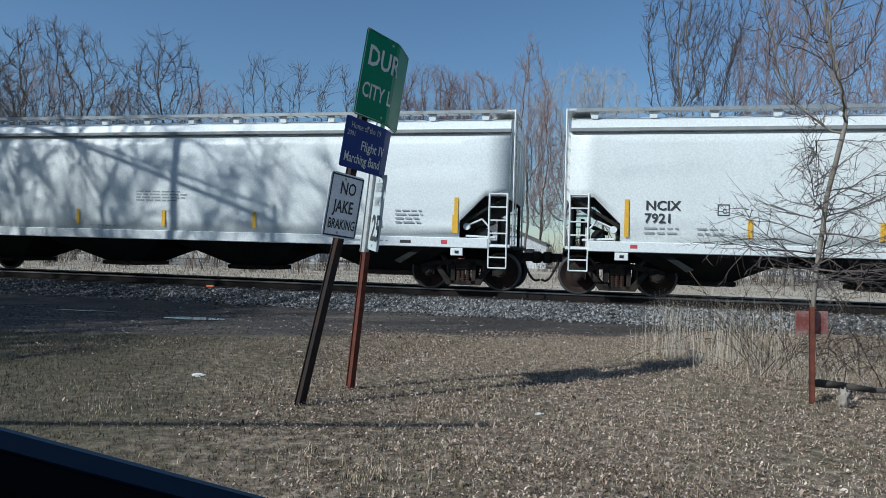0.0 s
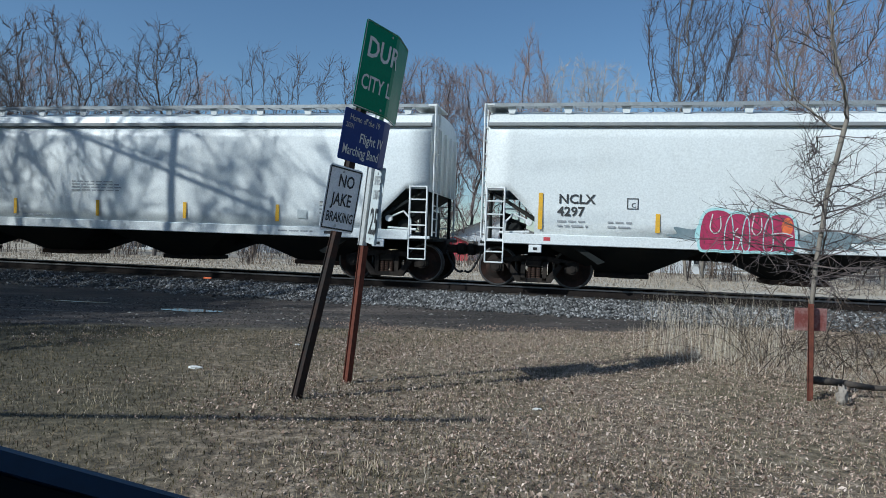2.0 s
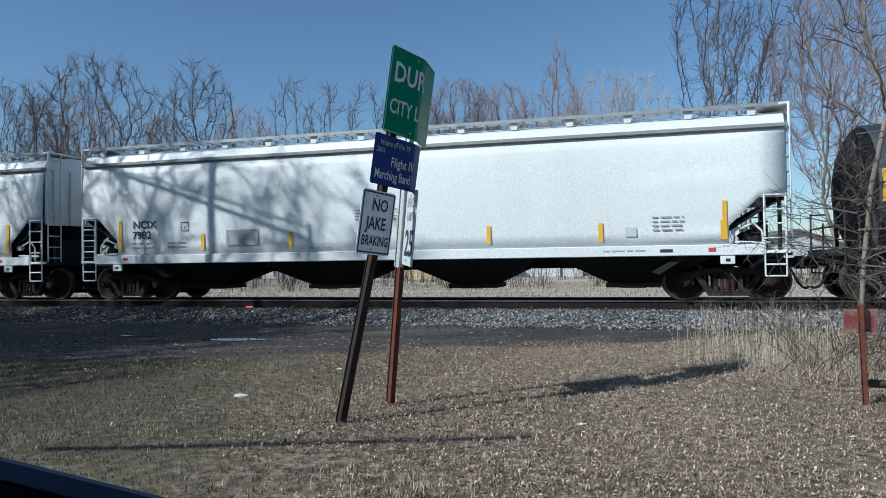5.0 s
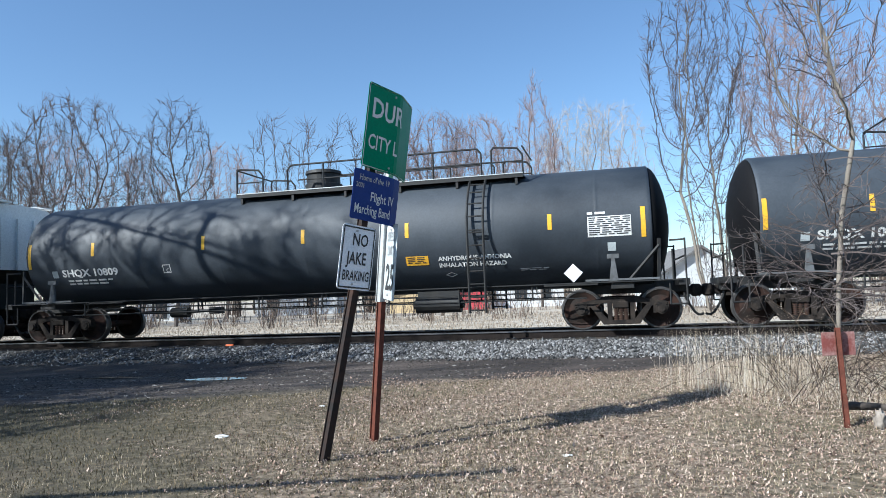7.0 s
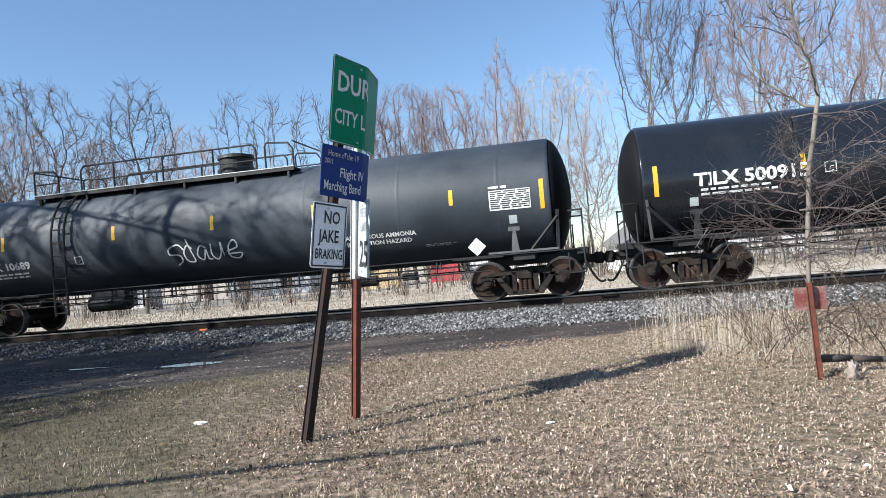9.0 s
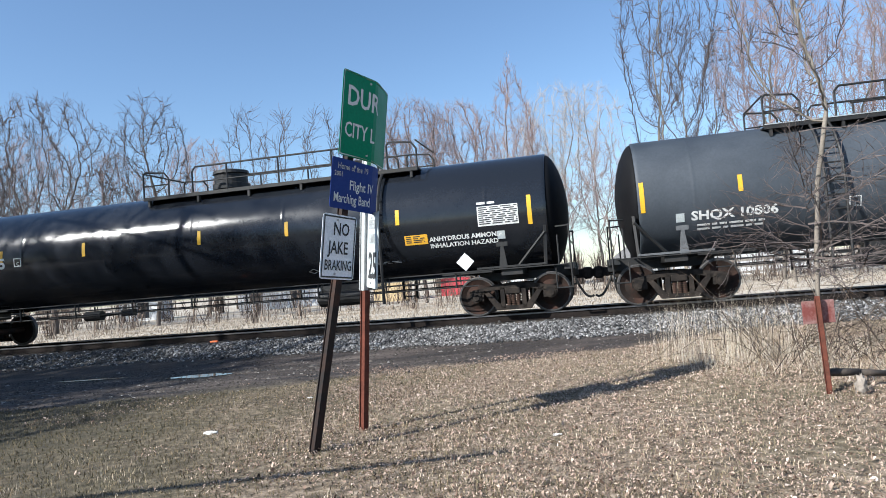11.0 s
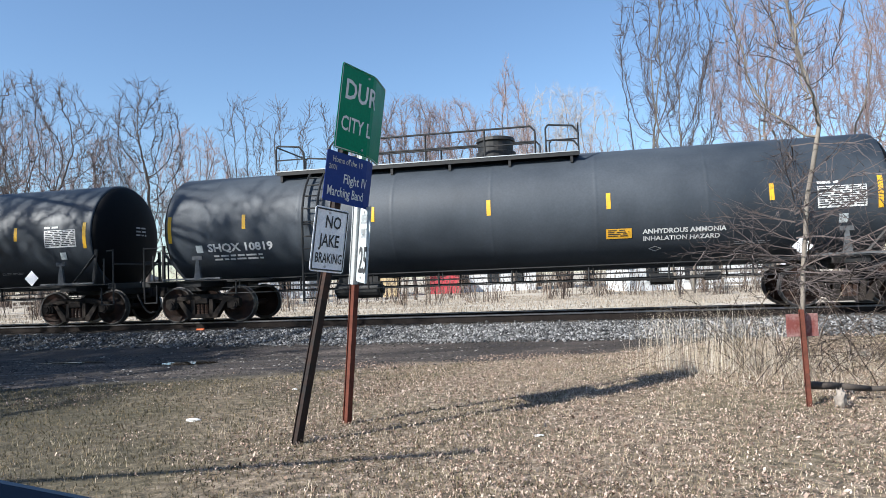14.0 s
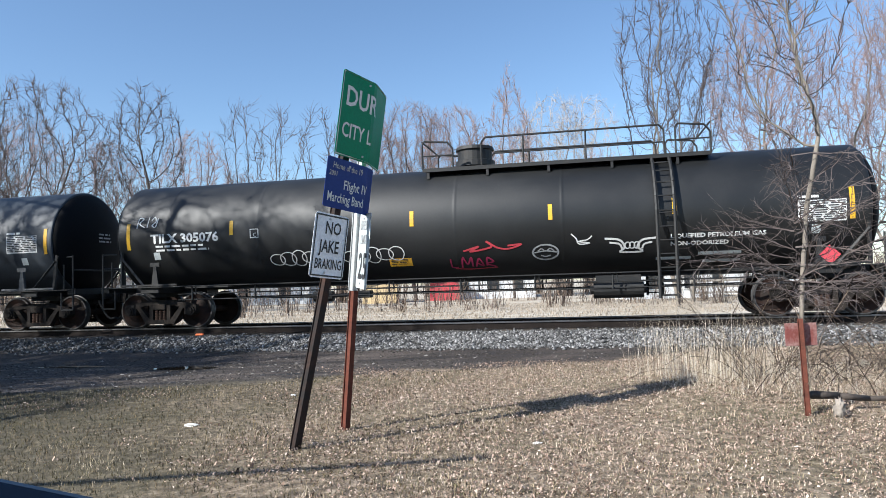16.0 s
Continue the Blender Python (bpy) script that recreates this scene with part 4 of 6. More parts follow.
    bm = bmesh.new()
    dx = X(9.45)
    lathe(bm, [(0.0, 0.50), (0.14, 0.50), (0.16, 0.44), (0.40, 0.44), (0.42, 0.49), (0.50, 0.47), (0.54, 0.30)], 24)
    bmesh.ops.rotate(bm, verts=bm.verts, cent=(0, 0, 0), matrix=Matrix.Rotation(radians(90), 3, "X"))
    bmesh.ops.translate(bm, verts=bm.verts, vec=(dx, 0, 3.86))
    part("valve_housing", bm, M["black"], car, "round black valve dome")
    # side ladders
    for s in (-1, 1):
        bm = bmesh.new()
        lx = (X(5.05) - 0.19, X(5.05) + 0.19)
        rr = TR + 0.14
        arc = [(s * math.cos(radians(a)) * rr, TZ + math.sin(radians(a)) * rr) for a in (0, 12, 24, 36, 46, 55)]
        line = [(s * (TR + 0.14), 0.48), *arc]
        for x in lx:
            pipe(bm, [(x, y, z) for y, z in line], 0.03 if style == "ammonia" else 0.04)
        for z in np.arange(0.55, 2.4, 0.30):
            tube(bm, (lx[0], s * rr, z), (lx[1], s * rr, z), 0.018, 6)
        for y, z in arc:
            tube(bm, (lx[0], y, z), (lx[1], y, z), 0.018, 6)
        part("ladder", bm, M["black"], car, "black side ladder curving over the shell")
    # end sills, decks, handholds and bolsters
    for s, e in ((1, 0.0), (-1, L)):
        for nm, p, q, w, z0, z1 in (("stub_sill", 0.35, 2.75, 0.30, 0.80, 1.10), ("end_beam", 0.38, 0.62, 1.42, 0.952, 1.102), ("bolster", 1.55, 2.05, 1.42, 0.92, 1.06), ("cradle", 2.35, 3.6, 0.7, 1.02, 1.104)):
            bm = bmesh.new()
            a, b = sorted((e + s * p, e + s * q))
            box(bm, (a, -w, z0), (b, w, z1), 0.01)
            part(nm, bm, M["black"], car)
    bm = bmesh.new()
    for s in (-1, 1):
        box(bm, (0.55, s * 1.45 - 0.03, 1.06), (L - 0.55, s * 1.45 + 0.03, 1.09), 0.006)
        tube(bm, (2.6, s * 1.40, 0.74), (L - 2.6, s * 1.40, 0.74), 0.016, 6)
        tube(bm, (2.6, s * 1.40, 0.88), (L - 2.6, s * 1.40, 0.88), 0.014, 6)
        x = 3.0
        while x < L - 2.6:
            tube(bm, (x, s * 1.42, 0.72), (x, s * 1.42, 1.08), 0.022, 6)
            tube(bm, (x + 0.10, s * 1.42, 0.85), (x + 0.10, s * 1.42, 1.08), 0.014, 6)
            x += 1.72
    part("side_rail", bm, M["black"], car, "thin black running rail and rods")
    for s, e in ((1, 0.0), (-1, L)):
        bm = bmesh.new()
        for y in (-1.42, 1.42):
            tube(bm, (e + s * 0.45, y, 0.55), (e + s * 0.45, y, 1.98), 0.022, 6)
            tube(bm, (e + s * 0.72, y, 1.08), (e + s * 0.72, y, 1.75), 0.022, 6)
            tube(bm, (e + s * 0.45, y, 1.95), (e + s * 0.75, y * 0.9, 1.95), 0.02, 6)
            tube(bm, (e + s * 0.45, y, 0.55), (e + s * 0.80, y, 0.55), 0.02, 6)
            tube(bm, (e + s * 0.80, y, 0.55), (e + s * 0.80, y, 1.0), 0.02, 6)
        tube(bm, (e + s * 0.45, -1.42, 1.60), (e + s * 0.45, 1.42, 1.60), 0.022, 6)
        part("end_handrail", bm, M["black"], car)
        steel = M["black"]
        for y in (-1.44, 1.44):
            bm = bmesh.new()
            tube(bm, (e + s * 1.02, y, 1.1), (e + s * 0.98, y * 0.95, 2.0), 0.045, 4)
            part("head_brace", bm, steel, car)
            bm = bmesh.new()
            tube(bm, (e + s * 1.65, y, 1.1), (e + s * 0.98, y * 0.98, 1.85), 0.035, 4)
            part("diagonal_brace", bm, steel, car)
            bm = bmesh.new()
            xm = e + s * 1.98
            prism(bm, [(xm - 0.10, 1.08), (xm + 0.10, 1.08), (xm + 0.035, 1.60), (xm + 0.13, 1.60), (xm + 0.13, 1.70), (xm - 0.13, 1.70), (xm - 0.13, 1.60), (xm - 0.035, 1.60)], y - 0.03, y + 0.03)
            part("saddle_bracket", bm, M["grey_dark"] if style == "ammonia" else steel, car, "grey bracket under the tank end")
        bm = bmesh.new()
        xx = sorted((e + s * 1.0, e + s * 2.6))
        box(bm, (xx[0], -1.48, 1.105), (xx[1], -1.40, 1.15))
        part("deck_edge", bm, M["grey_dark"] if style == "ammonia" else M["black"], car)
        add_coupler(car, 0.0 if s == 1 else L, -1 if s == 1 else 1)
    # brake reservoir, cylinder and valves slung below
    bm = bmesh.new()
    bx = X(6.1)
    tube(bm, (bx - 0.55, -1.05, 0.70), (bx + 0.55, -1.05, 0.70), 0.20, 14)
    tube(bm, (bx - 0.62, -1.05, 0.70), (bx + 0.62, -1.05, 0.70), 0.10, 10)
    box(bm, (bx - 0.5, -1.15, 0.88), (bx + 0.5, -0.95, 1.02))
    part("air_reservoir", bm, M["black"], car, "black brake air reservoir")
    bm = bmesh.new()
    bx = X(13.2)
    tube(bm, (bx - 0.25, -1.0, 0.72), (bx + 0.25, -1.0, 0.72), 0.13, 12)
    tube(bm, (bx + 0.25, -1.0, 0.72), (bx + 1.0, -1.0, 0.76), 0.04, 8)
    box(bm, (bx + 0.9, -1.12, 0.66), (bx + 1.25, -0.9, 0.84), 0.02)
    tube(bm, (bx - 1.4, -1.0, 0.74), (bx - 0.25, -1.0, 0.72), 0.03, 6)
    part("brake_cylinder", bm, M["black"], car)
    for x in (1.86, L - 1.86):
        add_truck(car, x, u)
    # markings
    for x in (1.20, L - 1.29):
        wrap(car, fine_rect(0.10, 0.68), x - 0.05, 2.05 + 0.0, M["yellow"], "reflective_stripe")
    if style == "ammonia":
        small = (3.25, 6.6, 9.4, 12.1, 15.5)
    elif style == "gloss":
        small = (4.2, 6.8, 10.2, 12.6, 15.45)
    else:
        small = (4.1, 8.75, 12.0, 14.7)
    for x in small:
        wrap(car, fine_rect(0.095, 0.36), x - 0.05, 2.32, M["yellow"], "reflective_stripe")
    tx, tz, th = (2.2, 1.80, 0.20) if style == "ammonia" else ((1.85, 2.20, 0.22) if style == "lpg" else (2.0, 2.20, 0.27))
    wrap(car, text_mesh(number, th, 1.13, 0.032), tx, tz, M["chalk"])
    wrap(car, bars_mesh(2, 1.55, 0.20, 0.95, seed, 0.5), tx + 0.12, tz - 0.26, M["chalk"])
    wrap(car, frame_mesh(0.23, 0.23, 0.02), (5.35 if style == "ammonia" else 4.6), 1.78 if style == "ammonia" else 2.22, M["chalk"])
    wrap(car, text_mesh("C", 0.10), (5.44 if style == "ammonia" else 4.68), 1.80 if style == "ammonia" else 2.25, M["chalk"])
    ox, oz = {"ammonia": (12.02, 1.66), "lpg": (8.1, 1.40), "gloss": (L - 4.30, 1.82)}[style]
    wrap(car, fine_rect(0.56, 0.24), ox, oz, M["orange"], "orange_panel")
    wrap(car, bars_mesh(4, 0.48, 0.18, 0.9, seed + 1, 0.5), ox + 0.04, oz + 0.03, M["ink"], lift=0.010)
    if style == "lpg":
        wrap(car, text_mesh("LIQUEFIED PETROLEUM GAS", 0.095, 1.15, 0.03), 14.6, 1.80, M["chalk"])
        wrap(car, text_mesh("NON-ODORIZED", 0.095, 1.15, 0.03), 14.6, 1.64, M["chalk"])
        for x, z, w in ((14.3, 1.34, 0.75), (15.2, 1.42, 0.9), (15.3, 1.26, 0.8)):
            wrap(car, fine_rect(w, 0.09), x, z, M["grey_patch"], "overpainted_patch")
        cx, cz = L - 2.35, 2.02
    else:
        ax, az = (12.82, 1.74) if style == "ammonia" else (L - 3.70, 1.86)
        wrap(car, text_mesh("ANHYDROUS AMMONIA", 0.11, 1.0, 0.03), ax, az, M["chalk"])
        wrap(car, text_mesh("INHALATION HAZARD", 0.11, 1.0, 0.03), ax, az - 0.15, M["chalk"])
        wrap(car, bars_mesh(2, 0.75, 0.09, 0.9, seed + 2, 0.55), 14.75, 1.42, M["grey_ink"])
        wrap(car, stroke_mesh([(12.95, 0.10), (13.08, 0.17), (13.21, 0.10), (13.08, 0.03), (12.95, 0.10)], 0.008), 0, 1.34, M["chalk"])
        cx, cz = L - 2.50, 2.10
    # data panel: white grid with dark entries
    wrap(car, fine_rect(0.95, 0.46), cx, cz, M["chalk"], "data_panel")
    wrap(car, bars_mesh(9, 0.90, 0.42, 1.0, seed + 3, 0.42), cx + 0.03, cz + 0.02, M["ink"], "data_table", 0.010)["kind"] = "stuff"
    wrap(car, bars_mesh(1, 0.42, 0.06, 1.0, seed + 4, 0.1), cx, cz + 0.50, M["chalk"])
    # hazard diamond
    d = 0.21
    me = mesh_of("hazard_placard", [(0, d, 0), (d, 0, 0), (2 * d, d, 0), (d, 2 * d, 0)], [(0, 1, 2, 3)])
    label_flat(car, me, L - 3.07 if style != "lpg" else L - 2.0, 1.10, -1.475, M["red"] if style == "lpg" else M["sign_white"], "hazard_placard")
    wrap(car, fine_rect(0.18, 0.20), L - 2.08, 1.78, M["grey_patch"], "small_panel")
    wrap(car, fine_rect(0.18, 0.20), 1.88, 1.78, M["grey_patch"], "small_panel")
    def tag(pts, z, mat="chalk", r=0.014, lift=0.008, closed=False):
        wrap(car, stroke_mesh(curve_through(pts, 6, closed), r), 0, z, M[mat], "graffiti", lift)
    if style == "lpg":
        # bubbles, red scrawls, a face in a ring and small tags
        for x0, n in ((5.25, 6), (7.15, 5)):
            for i in range(n):
                x, w, h = x0 + i * 0.29, 0.19 + 0.02 * (i % 2), 0.15 + 0.03 * (i % 3)
                tag([(x + w * math.cos(c / 7 * math.tau), 0.2 + h * math.sin(c / 7 * math.tau) * (1.15 if c % 3 == 0 else 1)) for c in range(7)], 1.50 + 0.01 * i, "chalk", 0.012, 0.008 + 0.0006 * i, True)
        tag([(6.1, 0.1), (6.3, 0.3), (6.25, 0.1), (6.45, 0.34), (6.4, 0.08)], 1.55, "red")
        tag([(9.6, 0.30), (9.62, 0.06), (9.75, 0.04)], 1.30, "pink", 0.018)
        tag([(9.86, 0.04), (9.9, 0.34), (10.0, 0.14), (10.1, 0.34), (10.12, 0.06)], 1.30, "pink", 0.02)
        tag([(10.2, 0.06), (10.28, 0.30), (10.38, 0.08), (10.24, 0.16)], 1.30, "pink", 0.02)
        tag([(10.46, 0.08), (10.48, 0.32), (10.62, 0.2), (10.46, 0.14), (10.66, 0.04)], 1.30, "pink", 0.02)
        tag([(9.7, 0.0), (10.1, -0.03), (10.7, 0.01)], 1.30, "red", 0.014)
        tag([(9.95, 0.04), (10.3, 0.14), (10.1, 0.02), (10.6, 0.12), (10.5, 0.26), (10.75, 0.10), (11.0, 0.06), (11.3, 0.16), (11.0, 0.14)], 1.66, "red", 0.022)
        tag([(11.85 + 0.29 * math.cos(c / 10 * math.tau), 0.2 + 0.20 * math.sin(c / 10 * math.tau)) for c in range(10)], 1.44, "grey_ink", 0.02, 0.008, True)
        tag([(11.6, 0.2), (11.85, 0.24), (12.1, 0.2)], 1.44, "grey_ink", 0.016)
        tag([(11.68, 0.24), (11.76, 0.3), (11.83, 0.24)], 1.44, "grey_ink", 0.014)
        tag([(11.88, 0.24), (11.96, 0.3), (12.04, 0.24)], 1.44, "grey_ink", 0.014)
        tag([(11.75, 0.12), (11.85, 0.09), (11.96, 0.12)], 1.44, "grey_ink", 0.014)
        tag([(12.45, 0.30), (12.55, 0.20), (12.62, 0.06), (12.85, 0.08), (12.6, 0.12), (12.8, 0.16), (12.9, 0.24)], 1.70)
        # winged crest
        tag([(13.2, 0.34), (13.5, 0.30), (13.62, 0.12), (13.52, 0.0), (13.75, -0.02), (14.0, 0.0), (13.9, 0.12), (14.0, 0.28), (14.28, 0.32)], 1.55, "chalk", 0.024)
        tag([(13.3, 0.24), (13.5, 0.20), (13.56, 0.08)], 1.55, "chalk", 0.022)
        tag([(14.2, 0.22), (14.05, 0.18), (14.0, 0.08)], 1.55, "chalk", 0.022)
        for x in (13.68, 13.78, 13.88):
            tag([(x + 0.055 * math.cos(c / 6 * math.tau), 0.16 + 0.08 * math.sin(c / 6 * math.tau)) for c in range(6)], 1.55, "chalk", 0.014, 0.010, True)
        tag([(1.45, 0.0), (1.5, 0.26), (1.62, 0.24), (1.52, 0.12), (1.66, 0.02)], 2.60)
        tag([(1.74, 0.02), (1.78, 0.28)], 2.60)
        tag([(1.86, 0.2), (1.94, 0.28), (1.98, 0.16), (1.88, 0.06), (1.98, 0.02), (2.04, 0.24)], 2.60)
    if seed == 20:
        # one flowing scrawl of five letters
        tag([(8.52, 0.42), (8.38, 0.58), (8.12, 0.50), (8.10, 0.34), (8.36, 0.30), (8.40, 0.14), (8.24, 0.02)], 1.52, "chalk", 0.02)
        tag([(8.74, 0.46), (8.62, 0.54), (8.50, 0.34), (8.56, 0.12), (8.74, 0.10), (8.72, 0.34), (8.62, 0.70)], 1.52, "chalk", 0.02)
        tag([(9.12, 0.44), (8.98, 0.50), (8.86, 0.26), (9.0, 0.12), (9.12, 0.40), (9.14, 0.14), (9.24, 0.12)], 1.52, "chalk", 0.02)
        tag([(9.28, 0.52), (9.26, 0.24), (9.38, 0.10), (9.52, 0.28), (9.55, 0.54), (9.58, 0.20)], 1.52, "chalk", 0.02)
        tag([(9.70, 0.30), (9.98, 0.40), (9.92, 0.58), (9.76, 0.44), (9.74, 0.16), (9.96, 0.08), (10.06, 0.22), (9.7, 0.22)], 1.52, "chalk", 0.02)
    return car


HOP = "white covered hopper car, yellow stripes"
TRAIN = [
    (hopper_car(1.70 - HL, ("", "", HOP + ", no lettering"), 0, 1), 1.70 - HL, HL),
    (hopper_car(1.70, ("NCIX", "7921", HOP + ", black lettering"), 0, 2), 1.70, HL),
    (hopper_car(20.68, ("NCLX", "4297", HOP + ", pink graffiti on its side"), 1, 3), 20.68, HL),
    (hopper_car(39.66, ("NCIX", "7982", HOP + ", grey overpainted patch"), 2, 4), 39.66, HL),
    (tank_car(58.62, 18.84, "SHQX 10809", "dusty dark grey ammonia tank car, clean sides", M["tank"], True, "ammonia", 10), 58.62, 18.84),
    (tank_car(77.46, 18.885, "SHQX 10689", "dusty dark grey ammonia tank car with white scrawl", M["tank"], False, "ammonia", 20), 77.46, 18.885),
    (tank_car(96.345, 19.875, "TILX 500915", "shiny black tank car with white lettering", M["tank_gloss"], True, "gloss", 30), 96.345, 19.875),
    (tank_car(116.22, 18.89, "SHQX 10806", "dusty dark grey ammonia tank car behind a shiny black one", M["tank"], False, "ammonia", 40), 116.22, 18.89),
    (tank_car(135.11, 18.89, "SHQX 10819", "dusty dark grey ammonia tank car, ladder near one end", M["tank"], False, "ammonia", 50), 135.11, 18.89),
    (tank_car(154.0, 19.55, "TILX 305076", "matt black gas tank car with sprayed doodles", M["tank_black"], True, "lpg", 60), 154.0, 19.55),
]


def train_shift(t):
    """How far the train has rolled along the track at t seconds."""
    q = (t - 8) / 8
    return -10.2353 * t + 0.849 * q * q + 0.0304 * q ** 3 + 0.0052 * q ** 4

# ---------------------------------------------------------------- roadside signs


def plate_frame(origin, right, up):
    """Axes of a sign: x along its width, y up, z out of its face."""
    r, u = Vector(right).normalized(), Vector(up).normalized()
    n = r.cross(u).normalized()
    r = u.cross(n).normalized()
    return Matrix.Translation(origin) @ Matrix(((r.x, u.x, n.x, 0), (r.y, u.y, n.y, 0), (r.z, u.z, n.z, 0), (0, 0, 0, 1)))


def rounded_plate(w, h, rad, thick, fold=None):
    """A sheet-metal plate from (0, 0) to (w, h); fold: (x, degrees) bends its far side back."""
    pts = []
    for cx, cy, a0 in ((w - rad, rad, -90), (w - rad, h - rad, 0), (rad, h - rad, 90), (rad, rad, 180)):
        for k in range(5):
            a = radians(a0 + k * 22.5)
            pts.append((cx + rad * math.cos(a), cy + rad * math.sin(a)))
    bm = bmesh.new()
    vs = [bm.verts.new((x, y, 0)) for x, y in pts]
    bm.faces.new(vs)
    for i in range(1, 14):
        g = bm.verts[:] + bm.edges[:] + bm.faces[:]
        bmesh.ops.bisect_plane(bm, geom=g, plane_co=(w * i / 14, 0, 0), plane_no=(1, 0, 0))
    r = bmesh.ops.extrude_face_region(bm, geom=bm.faces[:])
    bmesh.ops.translate(bm, verts=[v for v in r["geom"] if isinstance(v, bmesh.types.BMVert)], vec=(0, 0, -thick))
    bmesh.ops.recalc_face_normals(bm, faces=bm.faces[:])
    return bm


def fold_mesh(me, x0, deg, soft=0.05):
    """Bends what lies past x0 backwards by an angle, round a soft crease."""
    t = radians(deg)
    for v in me.vertices:
        d = v.co.x - x0
        if d > 0:
            k = min(1, d / soft)
            a = t * k
            inner = min(d, soft)
            x = x0 + inner * math.cos(a * 0.5) + max(0, d - soft) * math.cos(t)
            z = -inner * math.sin(a * 0.5) - max(0, d - soft) * math.sin(t)
            v.co.x, v.co.z = x, z + v.co.z * math.cos(a)
    me.update()


def sign_plate(post, name, m, w, h, rad, face, border, label, fold=None, words=(), edge=0.012):
    bm = rounded_plate(w, h, rad, 0.003)
    me = bpy.data.meshes.new(name)
    bm.to_mesh(me)
    bm.free()
    if fold:
        fold_mesh(me, *fold)
    plate = part(name, me, face, post, label)
    plate.matrix_world = m
    if border:
        a = frame_mesh(w - 2 * edge, h - 2 * edge, edge)
        bm = bmesh.new()
        bm.from_mesh(a)
        bmesh.ops.subdivide_edges(bm, edges=bm.edges[:], cuts=10)
        bm.to_mesh(a)
        bm.free()
        a.transform(Matrix.Translation((edge, edge, 0.004)))
        if fold:
            fold_mesh(a, *fold)
        part("border", a, border, plate)
    for body, x, y, size, wide, bold, mat in words:
        t = text_mesh(body, size, wide, bold)
        t.transform(Matrix.Translation((x, y, 0.004)))
        if fold:
            fold_mesh(t, *fold)
        part("lettering", t, mat, plate)
    for y in (0.05, h - 0.05):
        bm = bmesh.new()
        tube(bm, (w * 0.42, y, 0.0), (w * 0.42, y, 0.010), 0.011, 8)
        part("bolt", bm, M["galv"], plate)
    return plate


def u_channel(pts, width=0.075):
    """A flanged steel channel swept along a bent line."""
    w, t, d, f = width / 2, 0.006, 0.045, 0.012
    sec = [(-w - f, -d - t), (-w + t, -d - t), (-w + t, -t), (w - t, -t), (w - t, -d - t), (w + f, -d - t), (w + f, -d), (w, -d), (w, 0), (-w, 0), (-w, -d), (-w - f, -d)]
    bm = bmesh.new()
    rings = []
    for i, p in enumerate(pts):
        a, b = Vector(pts[max(0, i - 1)]), Vector(pts[min(len(pts) - 1, i + 1)])
        z = (b - a).normalized()
        x = Vector((0.55, 0.835, 0)).normalized()
        y = z.cross(x).normalized()
        x = y.cross(z)
        y = -y
        rings.append([bm.verts.new(Vector(p) + x * q + y * s) for q, s in sec])
    for a, b in zip(rings, rings[1:]):
        for i in range(12):
            bm.faces.new((a[i], a[(i + 1) % 12], b[(i + 1) % 12], b[i]))
    bm.faces.new(rings[0][::-1])
    bm.faces.new(rings[-1])
    bmesh.ops.recalc_face_normals(bm, faces=bm.faces[:])
    return bm


